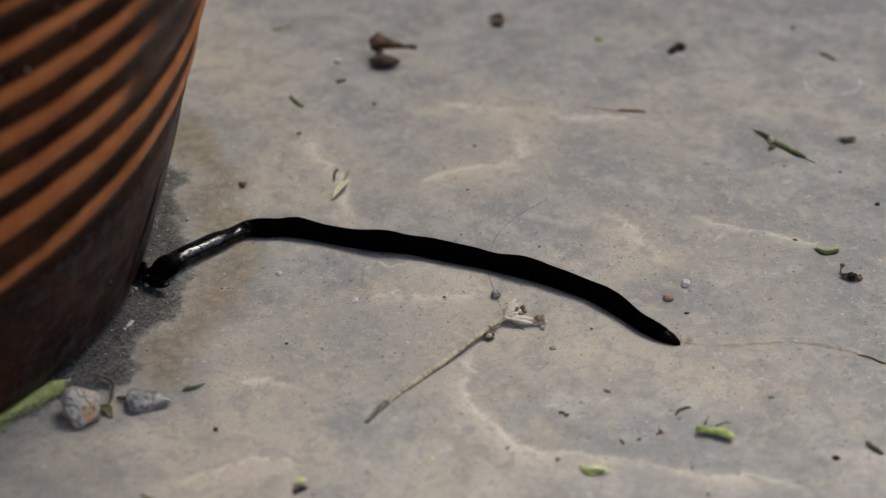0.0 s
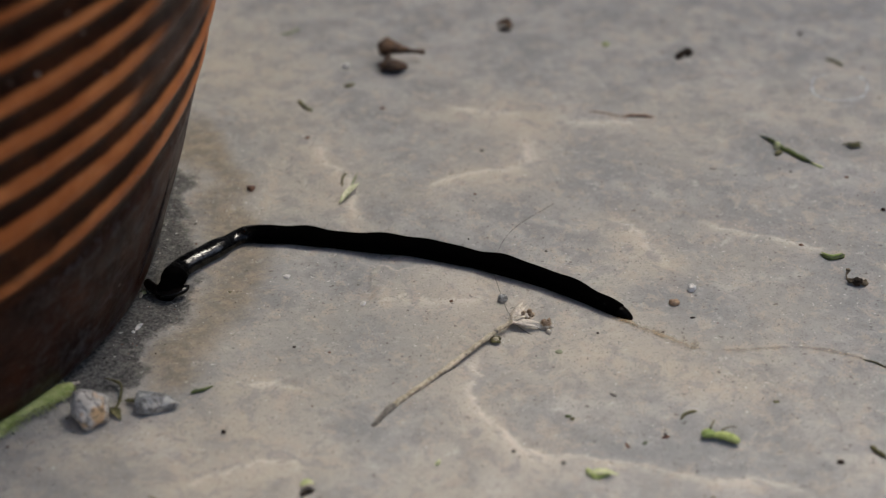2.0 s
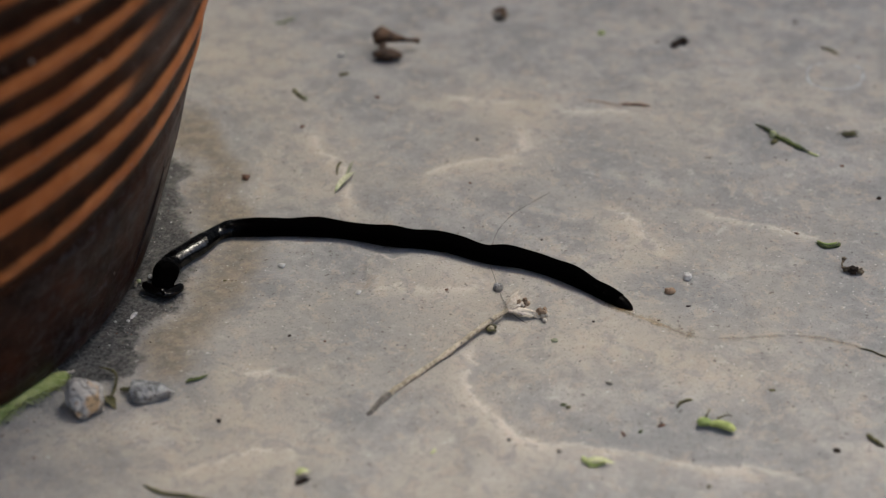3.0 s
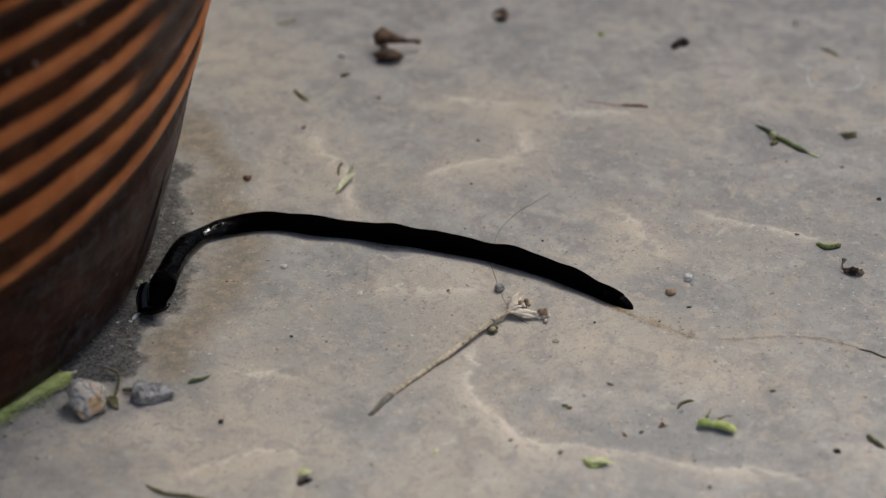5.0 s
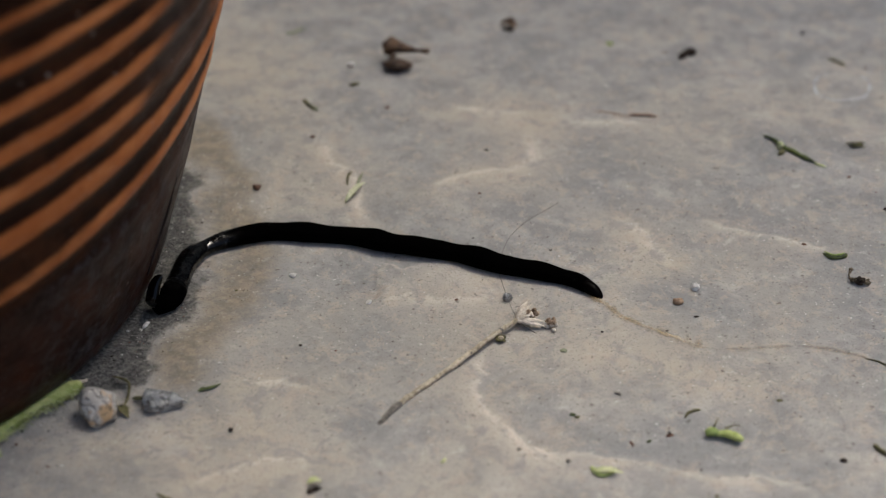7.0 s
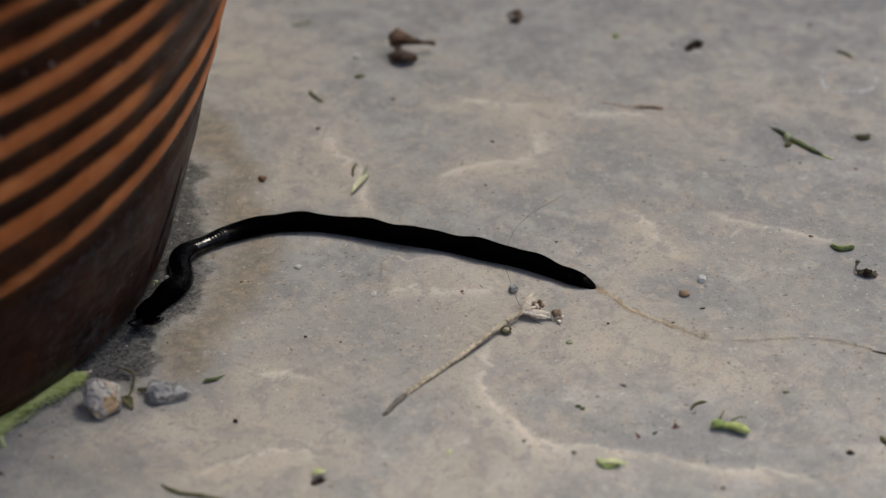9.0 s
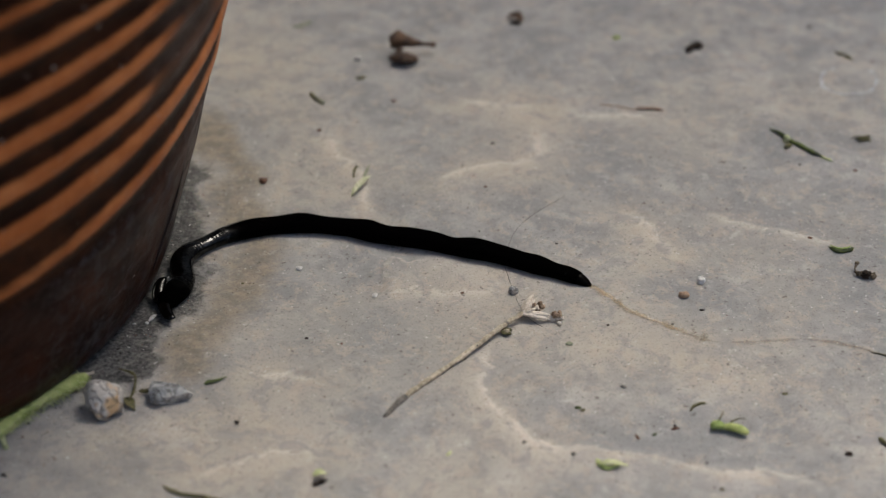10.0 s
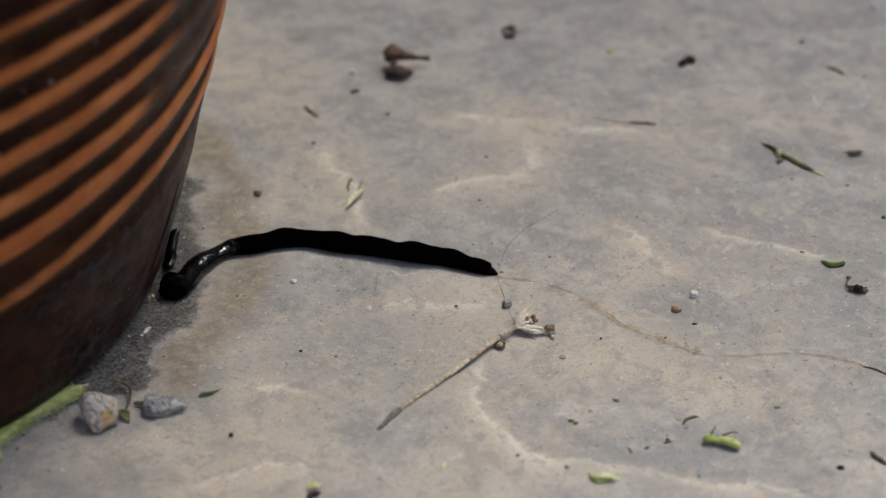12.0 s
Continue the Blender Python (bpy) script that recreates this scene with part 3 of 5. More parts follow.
# ---- stains and trails on the stone ----
def ribbon(name, path, width, material, label, category, lift=0.00025, n=120):
    """A thin film that follows the stone; its edge attribute is one on the middle line and zero at the sides."""
    c = spline(path, n)
    me = bpy.data.meshes.new(name)
    verts, edge, across = [], [], (-1, -0.5, 0, 0.5, 1)
    for i, p in enumerate(c):
        d = c[min(i + 1, n)] - c[max(i - 1, 0)]
        d = d / np.hypot(*d)
        for u in across:
            x, y = p[0] - d[1] * u * width / 2, p[1] + d[0] * u * width / 2
            verts.append((x, y, gz(x, y) + lift))
            edge.append((1 - abs(u)) * min(1, i / 6, (n - i) / 6))
    k = len(across)
    faces = [(i * k + j, i * k + j + 1, (i + 1) * k + j + 1, (i + 1) * k + j) for i in range(n) for j in range(k - 1)]
    me.from_pydata(verts, [], faces)
    me.attributes.new("edge", "FLOAT", "POINT").data.foreach_set("value", np.array(edge, np.float32))
    me.materials.append(material)
    me.shade_smooth()
    return tagged(new(name, me), label, category, kind="structure")


SLIME = film_material("dried_slime", (0.42, 0.28, 0.13), 0.30, 140, 0.35, 0.74)
SLIME_WET = film_material("ochre_slime", (0.43, 0.28, 0.12), 0.40, 420, 0.4, 0.84)
LIME = film_material("lime_deposit", (0.70, 0.71, 0.72), 0.60, 420, 0.7, 0.68)
ribbon("slime_trail", [(-0.0350, 0.0100), (-0.0140, 0.0040), (0.0060, -0.0030), (0.0150, -0.0060), (0.0230, -0.0080), (0.0320, -0.0130), (0.0380, -0.0200), (0.0450, -0.0290), (0.0530, -0.0340), (0.0630, -0.0400), (0.0750, -0.0400), (0.0880, -0.0390), (0.0980, -0.0420), (0.1070, -0.0470)],
       0.0036, SLIME, "thin ochre slime trail drying on the stone", "slime trail")
ribbon("slime_trail", [(0.0340, -0.0150), (0.0380, -0.0200), (0.0450, -0.0290), (0.0530, -0.0340), (0.0640, -0.0400)], 0.0110, SLIME_WET, "ochre patch of slime drying on the stone", "slime trail", 0.0004)
ribbon("lime_ring_mark", [(0.1190, 0.1040), (0.1150, 0.1020), (0.1120, 0.0990), (0.1110, 0.0940), (0.1110, 0.0900), (0.1130, 0.0870)], 0.0024, LIME, "broken white ring of lime on the stone", "stain")
ribbon("lime_ring_mark", [(0.1260, 0.1030), (0.1280, 0.1000), (0.1280, 0.0960), (0.1270, 0.0920), (0.1240, 0.0880), (0.1200, 0.0860)], 0.0024, LIME, "broken white ring of lime on the stone", "stain")
ribbon("lime_ring_mark", [(0.1120, 0.0880), (0.1150, 0.0860), (0.1190, 0.0860), (0.1220, 0.0870)], 0.0018, LIME, "broken white ring of lime on the stone", "stain")


# ---- loose things on the stone ----
def on(points, lift):
    return [(x, y, gz(x, y) + lift) for x, y in points]


def strand(name, points, radius, material, label, category, flat=1.0, lift=None, tip=0.35, n=16, rough=0.24, group="", arch=0.0):
    """A twig, needle, tendril or sliver that lies along the points."""
    c = spline(on(points, radius * flat * 0.8 if lift is None else lift), n)
    c[:, 2] += arch * np.sin(np.linspace(0, math.pi, n + 1))
    bm = bmesh.new()
    tube(bm, c, lambda u: radius * (tip + (1 - tip) * min(1, 5 * u, 4 * (1 - u))), 8, flat, rough, len(label) + n)
    return tagged(part(name, bm, material), label, category, group)


def grain_of(name, at, size, material, label, category, turn=0.0, seed=1, rough=0.3, facets=0.6, detail=2, group="", sink=0.15, box=1.0, taper=0.0):
    """A pebble, seed or crumb."""
    bm = bmesh.new()
    lump(bm, (0, 0, 0), size, seed, rough, detail, facets, box, taper)
    ob = part(name, bm, material, smooth=facets < 0.8)
    low = min(v.co.z for v in ob.data.vertices)
    ob.matrix_basis = pose(at[0], at[1], gz(*at) - low - size[2] * sink, 0, 0, turn)
    return tagged(ob, label, category, group)


def flake_mesh(length, width, cup, bend, thick=0.00018, ragged=0.15, seed=0, point=0.8):
    """A curled scrap of leaf with real thickness, from its base along +x."""
    bm = bmesh.new()
    rnd = random.Random(seed)
    n, m = 12, 8
    top = []
    for i in range(n + 1):
        u = i / n
        half = width / 2 * (math.sin(math.pi * min(1, u * 0.92 + 0.06)) ** point) * (1 + ragged * rnd.uniform(-1, 1))
        row = []
        for j in range(m + 1):
            v = 2 * j / m - 1
            z = cup * v * v * (half / (width / 2)) + bend * math.sin(u * math.pi) + 0.12 * width * noise.noise((u * 3, v * 2, seed * 1.7))
            row.append(bm.verts.new((u * length, v * half, z)))
        top.append(row)
    for a, b in zip(top, top[1:]):
        for j in range(m):
            bm.faces.new((a[j], b[j], b[j + 1], a[j + 1]))
    bmesh.ops.recalc_face_normals(bm, faces=bm.faces[:])
    bmesh.ops.solidify(bm, geom=bm.faces[:], thickness=thick)
    return bm


def adopt(child, owner):
    """Makes a strand a part of the thing it grew on."""
    child.parent = owner
    child.matrix_parent_inverse = owner.matrix_basis.inverted()
    for key in ("label", "category", "group"):
        if key in child:
            del child[key]
    return child


def scrap(name, at, length, width, cup, bend, turn, material, label, category, tilt=0.0, seed=0, lift=0.0003, group="", point=0.8, lean=0.0):
    ob = part(name, flake_mesh(length, width, cup, bend, seed=seed, point=point), material)
    ob.matrix_basis = pose(at[0], at[1], gz(*at) + lift, lean, tilt, turn)
    return tagged(ob, label, category, group)


def build_dry_leaf():
    at = (-0.0150, 0.1090)
    leaf = empty("dry_leaf", at[0], at[1], gz(*at), "curled dry dark-brown leaf on the stone", "leaf")
    # a crumpled blade that narrows into its stalk, and a second, darker one folded under it
    bm = bmesh.new()
    tube(bm, spline([(-0.0036, 0.0044, 0.0046), (-0.0020, 0.0033, 0.0050), (0.0008, 0.0029, 0.0046), (0.0048, 0.0034, 0.0036), (0.0090, 0.0042, 0.0028)], 26), lambda u: 0.0007 + 0.0031 * max(0.0, 1 - u * 1.3) ** 0.9 * min(1, 0.45 + 5 * u) + 0.00025 * (u > 0.9), 14, 0.8, 0.16, 2)
    part("blade", bm, BROWN, leaf)
    bm = bmesh.new()
    tube(bm, spline([(-0.0044, -0.0019, 0.0016), (-0.0021, -0.0035, 0.0024), (0.0009, -0.0034, 0.0022), (0.0036, -0.0022, 0.0012)], 18), lambda u: 0.0026 * math.sin(math.pi * (0.10 + 0.82 * u)) ** 0.7, 14, 0.55, 0.18, 5)
    part("folded_blade", bm, DARK_LEAF, leaf, "dark folded blade")
    bm = bmesh.new()
    tube(bm, spline([(-0.0020, 0.0033, 0.0040), (-0.0021, -0.0035, 0.0022)], 6), 0.0011, 8, 0.8, 0.2, 4)
    part("stalk", bm, DARK_LEAF, leaf)


build_dry_leaf()


def build_flower_stem():
    at = (0.0170, -0.0290)
    z = gz(*at)
    stem = empty("dried_flower_stem", at[0], at[1], z, "dried straw-coloured flower stem with papery bracts on the stone", "dried stem")
    run = [(*(-0.0160, -0.0710), 0.0007), (*(-0.0110, -0.0630), 0.0008), (*(0.0010, -0.0490), 0.001), (*(0.0110, -0.0370), 0.0016), (*(0.0170, -0.0310), 0.0020)]
    c = spline([(x - at[0], y - at[1], h) for x, y, h in run], 50)
    bm = bmesh.new()
    tube(bm, c[:13], lambda u: 0.00050 + 0.00030 * u + 0.0002 * math.exp(-((u - 0.8) / 0.12) ** 2), 10, 0.9, 0.16, 3)
    part("stalk_end", bm, STRAW_DARK, stem, "grey-brown withered end")
    bm = bmesh.new()
    tube(bm, c[12:], lambda u: 0.00072 - 0.00016 * u + 0.00007 * math.sin(u * 40), 10, 0.9, 0.17, 4)
    part("stalk", bm, STRAW, stem)
    for k in (8, 30, 41):
        bm = bmesh.new()
        lump(bm, c[k], (0.00065, 0.0006, 0.0006), k, 0.3)
        part("node", bm, STRAW_DARK, stem)
    joint = Vector((*(0.0170, -0.0310), 0.0020)) - Vector((*at, 0))

    def spot(p, h):
        return Vector((p[0] - at[0], p[1] - at[1], h))

    for k, (tip, w) in enumerate(((spot((0.0200, -0.0250), 0.0042), 0.0012), (spot((0.0210, -0.0260), 0.0036), 0.0009), (spot((0.0240, -0.0330), 0.0014), 0.0011), (spot((0.0250, -0.0320), 0.0020), 0.0010), (spot((0.0210, -0.0300), 0.0030), 0.0008), (spot((0.0210, -0.0320), 0.0006), 0.0006))):
        bm = bmesh.new()
        tube(bm, spline([joint, joint.lerp(tip, 0.5) + Vector((0, 0, 0.0003)), tip], 12), lambda u: w * (0.35 + 0.7 * math.sin(math.pi * min(1, u * 0.85 + 0.1))) * (1.03 - u * u), 8, 0.5, 0.14, k)
        part("bract", bm, HUSK, stem)
    rnd = random.Random(8)
    for p, count, spread in ((spot((0.0210, -0.0290), 0.0024), 11, 0.0014), (spot((0.0250, -0.0320), 0.0018), 14, 0.0016)):
        for k in range(count):
            bm = bmesh.new()
            q = p + Vector((rnd.gauss(0, 0.55), rnd.gauss(0, 0.7), rnd.uniform(-0.7, 0.7))) * spread
            lump(bm, q, (0.00062, 0.00055, 0.0006), k + 4, 0.6, 2)
            part("floret", bm, FLORET if k % 3 else HUSK, stem)
    bm = bmesh.new()
    tube(bm, spline([joint, spot((0.0200, -0.0330), 0.0006), spot((0.0240, -0.0360), 0.0003)], 12), 0.00010, 5)
    part("fibre", bm, HAIR, stem)
    bud = spot((0.0130, -0.0370), 0.0007)
    bm = bmesh.new()
    lump(bm, bud, (0.0008, 0.0007, 0.0008), 11, 0.4)
    part("bud", bm, STRAW, stem, "tan bud in a dark ring")
    bm = bmesh.new()
    tube(bm, [bud + Vector((math.cos(a), math.sin(a) * 0.9, 0)) * 0.0011 for a in np.linspace(0.4, 5.6, 14)], 0.00042, 6, 1, 0.3, 3)
    part("bud_scale", bm, OLIVE, stem, "dark olive scale")


build_flower_stem()


HAIRY = plain("hairy_green", (0.25, 0.31, 0.08), (0.49, 0.52, 0.20), 500)


def build_hairy_stem():
    pts = [(-0.1070, -0.0820), (-0.1010, -0.0740), (-0.0950, -0.0650), (-0.0870, -0.0570)]
    at = pts[1]
    z = gz(*at)
    stalk = empty("hairy_stem", at[0], at[1], z, "pale green hairy plant stem lying against the pot foot", "plant stem")
    c = spline([(x - at[0], y - at[1], gz(x, y) - z + 0.0016) for x, y in pts], 40)
    bm = bmesh.new()
    tube(bm, c, lambda u: (0.0015 + 0.00035 * math.sin(u * 9) + 0.0002) * (1 if u < 0.93 else 1 - (u - 0.93) * 5), 12, 0.9, 0.06, 3)
    part("stalk", bm, HAIRY, stalk)
    rnd = random.Random(5)
    bm = bmesh.new()
    for k in range(420):
        i = rnd.randrange(1, 40)
        p = Vector(c[i]) + Vector((rnd.uniform(-0.0005, 0.0005), rnd.uniform(-0.0005, 0.0005), 0))
        d = (Vector(c[i]) - Vector(c[i - 1])).normalized()
        side = d.cross(Vector((0, 0, 1))).normalized()
        a = rnd.choice((0.0, math.pi)) + rnd.gauss(0, 0.35)
        out = side * math.cos(a) + Vector((0, 0, 1)) * math.sin(a) + d * rnd.uniform(-0.3, 0.3)
        tube(bm, [p + out * 0.0013, p + out * (0.0013 + rnd.uniform(0.0008, 0.0019))], lambda u: 0.00018 - 0.00011 * u, 4)
    tagged(part("hairs", bm, PALE_GREEN, stalk, "fine pale hairs"), kind="stuff")
    bm = bmesh.new()
    tube(bm, spline([Vector(c[-1]) + Vector((-0.001, 0.0002, 0)), Vector(c[-1]) + Vector((0.0016, 0.0012, 0.0004))], 4), 0.0006, 6, 0.5, 0.4, 2)
    part("frayed_end", bm, HUSK, stalk)
    tw = [(-0.1030, -0.0780), (-0.1020, -0.0810), (-0.1010, -0.0830)]
    bm = bmesh.new()
    tube(bm, spline([(x - at[0], y - at[1], gz(x, y) - z + 0.0007) for x, y in tw], 8), 0.0006, 7, 1, 0.2, 4)
    part("side_shoot", bm, PALE_GREEN, stalk)


build_hairy_stem()
strand("dry_fibre", [(-0.1020, -0.0700), (-0.0980, -0.0650), (-0.0940, -0.0610), (-0.0910, -0.0580)], 0.00012, HUSK, "pale dry fibre along the pot foot", "fibre", lift=0.0012)
strand("dry_fibre", [(-0.0970, -0.0630), (-0.0940, -0.0590), (-0.0890, -0.0560)], 0.00010, HUSK, "pale dry fibre along the pot foot", "fibre", lift=0.0020)

# pebbles by the pot
grain_of("pebble", (-0.0810, -0.0680), (0.0047, 0.0050, 0.0044), PEBBLE_PALE, "pale rough pebble with an ochre stain", "pebble", 20, 23, 0.22, 0.6, 4, "pebbles", 0.30, 0.62, 0.12)
grain_of("pebble", (-0.0670, -0.0640), (0.0056, 0.0040, 0.0032), PEBBLE_GREY, "grey angular limestone pebble with a pale vein", "pebble", 6, 12, 0.20, 1.0, 4, "pebbles", 0.30, 0.62, 0.78)
grain_of("pebble", (0.0580, -0.0210), (0.0014, 0.0011, 0.0009), TAN, "small tan pebble on the stone", "pebble", 0, 3, 0.2, 0.3, 3, "pebbles")
grain_of("pebble", (0.0630, -0.0150), (0.0013, 0.0012, 0.0011), CHIP, "small white pebble on the stone", "pebble", 30, 5, 0.35, 0.95, 2, "pebbles")
grain_of("pebble", (-0.0300, 0.1080), (0.0012, 0.0010, 0.0009), CHIP, "small white pebble on the stone", "pebble", 10, 6, 0.25, 0.5, 2, "pebbles")
grain_of("stone_chip", (-0.0400, -0.0090), (0.0011, 0.0009, 0.0006), CHIP, "tiny white stone chip", "stone chip", 5, 2, 0.15, 0.95, 2, "white chips")
grain_of("stone_chip", (-0.0200, -0.0210), (0.0010, 0.0008, 0.0004), CHIP, "tiny white stone chip", "stone chip", 40, 9, 0.15, 0.95, 2, "white chips")
grain_of("stone_chip", (-0.0750, -0.0310), (0.0007, 0.0018, 0.0005), CHIP, "tiny white stone chip", "stone chip", -20, 7, 0.15, 0.9, 2, "white chips")
grain_of("stone_chip", (-0.0760, -0.0330), (0.0005, 0.0005, 0.0004), CHIP, "tiny white stone chip", "stone chip", 0, 8, 0.15, 0.9, 2, "white chips")
grain_of("stone_chip", (-0.0730, -0.0140), (0.0007, 0.0008, 0.0007), CHIP, "tiny white stone chip", "stone chip", 0, 14, 0.15, 0.9, 2, "white chips")
grain_of("stone_chip", (0.1410, 0.1570), (0.0017, 0.0012, 0.0008), CHIP, "tiny white stone chip", "stone chip", 0, 15, 0.15, 0.9, 2, "white chips")
grain_of("crumb", (-0.0757, -0.0160), (0.0006, 0.0005, 0.0007), PALE_GREEN, "yellowish crumb at the pot foot", "crumb", 0, 3, 0.6)
grain_of("crumb", (-0.0762, -0.0176), (0.0006, 0.0004, 0.0009), STRAW, "yellowish crumb at the pot foot", "crumb", 50, 5, 0.6)

# between the pebbles
strand("tendril", [(-0.0800, -0.0530), (-0.0760, -0.0560), (-0.0750, -0.0600), (-0.0750, -0.0640), (-0.0760, -0.0660)], 0.00034, OLIVE, "dry curled olive tendril beside the pebbles", "tendril", lift=0.0010, arch=0.0012, n=24)
scrap("leaf_scrap", (-0.0770, -0.0640), 0.0055, 0.0022, 0.0006, 0.0006, -58, OLIVE, "dry olive leaf scrap beside the pebbles", "leaf scrap", 0, 4)
strand("tendril", [(-0.0740, -0.0620), (-0.0720, -0.0620), (-0.0710, -0.0620)], 0.00055, OLIVE, "short olive tendril between the pebbles", "tendril", lift=0.0010)
strand("green_sprig", [(-0.0590, -0.0590), (-0.0580, -0.0580), (-0.0570, -0.0580), (-0.0540, -0.0560)], 0.0006, DARK_GREEN, "short dark green sprig", "sprig", 0.4, 0.0005, 0.2)

# green scraps
def build_pod():
    at = (0.0630, -0.0740)
    pod = empty("green_pod", at[0], at[1], gz(*at), "bright green swollen plant pod on the stone", "plant pod")
    pod.scale = (0.85, 0.85, 0.85)
    for pts, r, mat in (([(-0.0046, 0.0006, 0.0015), (-0.0030, 0.0010, 0.0018), (-0.0010, 0.0008, 0.0014)], 0.0014, GREEN),
                        ([(-0.0016, 0.0006, 0.0014), (0.0010, 0.0002, 0.0017), (0.0036, -0.0012, 0.0017), (0.0050, -0.0022, 0.0014)], 0.0013, PALE_POD)):
        bm = bmesh.new()
        tube(bm, spline(pts, 16), lambda u: r * (0.30 + 0.70 * math.sin(math.pi * (0.06 + 0.88 * u)) ** 0.7), 14, 0.85, 0.05, 6)
        part("lobe", bm, mat, pod)
    for pts in ([(-0.0025, 0.0015, 0.003), (-0.0014, 0.0035, 0.0036), (-0.0008, 0.0050, 0.0034)], [(0.0006, 0.001, 0.0028), (0.003, 0.0022, 0.0030), (0.005, 0.0030, 0.0022)]):
        bm = bmesh.new()
        tube(bm, spline(pts, 8), lambda u: 0.00030 - 0.0002 * u, 6)
        part("tendril", bm, OLIVE, pod)


build_pod()
owner = scrap("leaf_scrap", (0.0320, -0.0880), 0.0068, 0.0018, 0.0004, 0.0006, -4, PALE_GREEN, "pale yellow-green leaf scrap", "leaf scrap", 0, 7, 0.0005)
adopt(strand("tendril", [(0.0320, -0.0860), (0.0330, -0.0880), (0.0340, -0.0890), (0.0370, -0.0880)], 0.0007, GREEN, "green stalk of the leaf scrap", "tendril", 0.7), owner)
strand("tendril", [(0.0550, -0.0670), (0.0560, -0.0650), (0.0580, -0.0640), (0.0590, -0.0640)], 0.00035, OLIVE, "fine curved olive tendril on stone", "tendril")
owner = strand("green_twig", [(0.0910, 0.0640), (0.0940, 0.0610), (0.0960, 0.0570), (0.0990, 0.0540), (0.1020, 0.0500), (0.1040, 0.0480)], 0.0008, DARK_GREEN, "dark green twig with a pale node", "twig", 0.8, n=24, tip=0.12)
adopt(grain_of("twig_node", (0.0950, 0.0570), (0.0009, 0.0009, 0.0014), PALE_GREEN, "pale node broken from the twig", "twig node", 0, 3, 0.4), owner)
adopt(strand("tip", [(0.1030, 0.0490), (0.1050, 0.0472), (0.1066, 0.0458)], 0.0004, PALE_GREEN, "pale split tip of the twig", "twig", 0.6, tip=0.1), owner)
adopt(strand("stub", [(0.0960, 0.0550), (0.0940, 0.0530)], 0.0007, OLIVE, "short olive twig beside a green twig", "twig"), owner)
strand("twig", [(0.1180, 0.1140), (0.1210, 0.1120), (0.1230, 0.1080)], 0.0005, OLIVE, "thin olive twig on the stone", "twig", 0.8, tip=0.1)
strand("needle", [(0.0430, 0.0800), (0.0480, 0.0790), (0.0540, 0.0770)], 0.00018, NEEDLE, "thin reddish dry needle", "needle")
owner = strand("needle", [(0.0530, 0.0780), (0.0580, 0.0770), (0.0620, 0.0760)], 0.00042, NEEDLE, "thin reddish dry needle", "needle", tip=0.15)
owner = strand("leaf_scrap", [(0.0980, 0.0010), (0.0990, -0.0000), (0.1000, -0.0010), (0.1020, -0.0010), (0.1040, 0.0000), (0.1040, 0.0010)], 0.00055, DARK_GREEN, "curled dark green leaf scrap", "leaf scrap", 0.9, tip=0.2, rough=0.12, n=20)
adopt(strand("rim", [(0.0983, 0.0009), (0.1000, -0.0006), (0.1020, -0.0007), (0.1036, 0.0003)], 0.0003, GREEN, "pale rim of the leaf scrap", "leaf scrap", lift=0.0010), owner)
owner = scrap("husk", (-0.0280, 0.0270), 0.0115, 0.0020, 0.0006, 0.0007, 66, PALE_HUSK, "pale green split husk with dark spine", "husk", 0, 11, 0.0005)
adopt(strand("husk_awn", [(-0.0280, 0.0280), (-0.0260, 0.0330), (-0.0250, 0.0390), (-0.0240, 0.0440)], 0.0004, FADED, "green spine of the husk", "husk", n=18), owner)
adopt(strand("husk_awn", [(-0.0280, 0.0370), (-0.0280, 0.0410), (-0.0270, 0.0440)], 0.00035, OLIVE, "fine olive awn beside the husk", "husk"), owner)
owner = strand("leaf_roll", [(-0.0430, 0.0860), (-0.0420, 0.0830), (-0.0390, 0.0780)], 0.00065, OLIVE, "small rolled dark olive leaf", "leaf roll", 0.7, tip=0.3)
adopt(strand("tip", [(-0.0410, 0.0810), (-0.0390, 0.0790), (-0.0390, 0.0790)], 0.0005, FADED, "yellow-green tip of a rolled leaf", "leaf roll"), owner)
strand("grass_bit", [(-0.0300, 0.0950), (-0.0290, 0.0950), (-0.0270, 0.0960)], 0.00065, OLIVE, "short olive grass bit", "grass bit", 0.7)
strand("grass_bit", [(-0.0520, 0.1310), (-0.0490, 0.1320), (-0.0460, 0.1350)], 0.0007, FADED, "faded olive grass bit", "grass bit", 0.5)
strand("green_stick", [(-0.0640, -0.0960), (-0.0610, -0.0980), (-0.0580, -0.0990), (-0.0530, -0.1000), (-0.0470, -0.1020)], 0.00048, OLIVE, "olive green stick on stone", "stick", 0.9, n=20)
scrap("leaf_scrap", (-0.0310, -0.0930), 0.0030, 0.0020, 0.0006, 0.0005, 20, PALE_GREEN, "small bright green leaf scrap", "leaf scrap", 0, 13, 0.0006)
strand("twig", [(-0.0310, -0.0960), (-0.0300, -0.0950), (-0.0280, -0.0940)], 0.0006, DARK, "short dark twig on stone", "twig")
strand("twig", [(0.0970, -0.0770), (0.0980, -0.0790), (0.1000, -0.0820)], 0.00055, OLIVE, "dark olive twig on stone", "twig")
strand("filament", [(0.1010, -0.0440), (0.1040, -0.0450), (0.1060, -0.0470), (0.1090, -0.0490)], 0.00024, OLIVE, "thin green filament on the trail", "filament")
grain_of("crumb", (0.0510, 0.1240), (0.0012, 0.0010, 0.0006), GREEN, "tiny yellow-green crumb on stone", "crumb", 0, 4, 0.4)
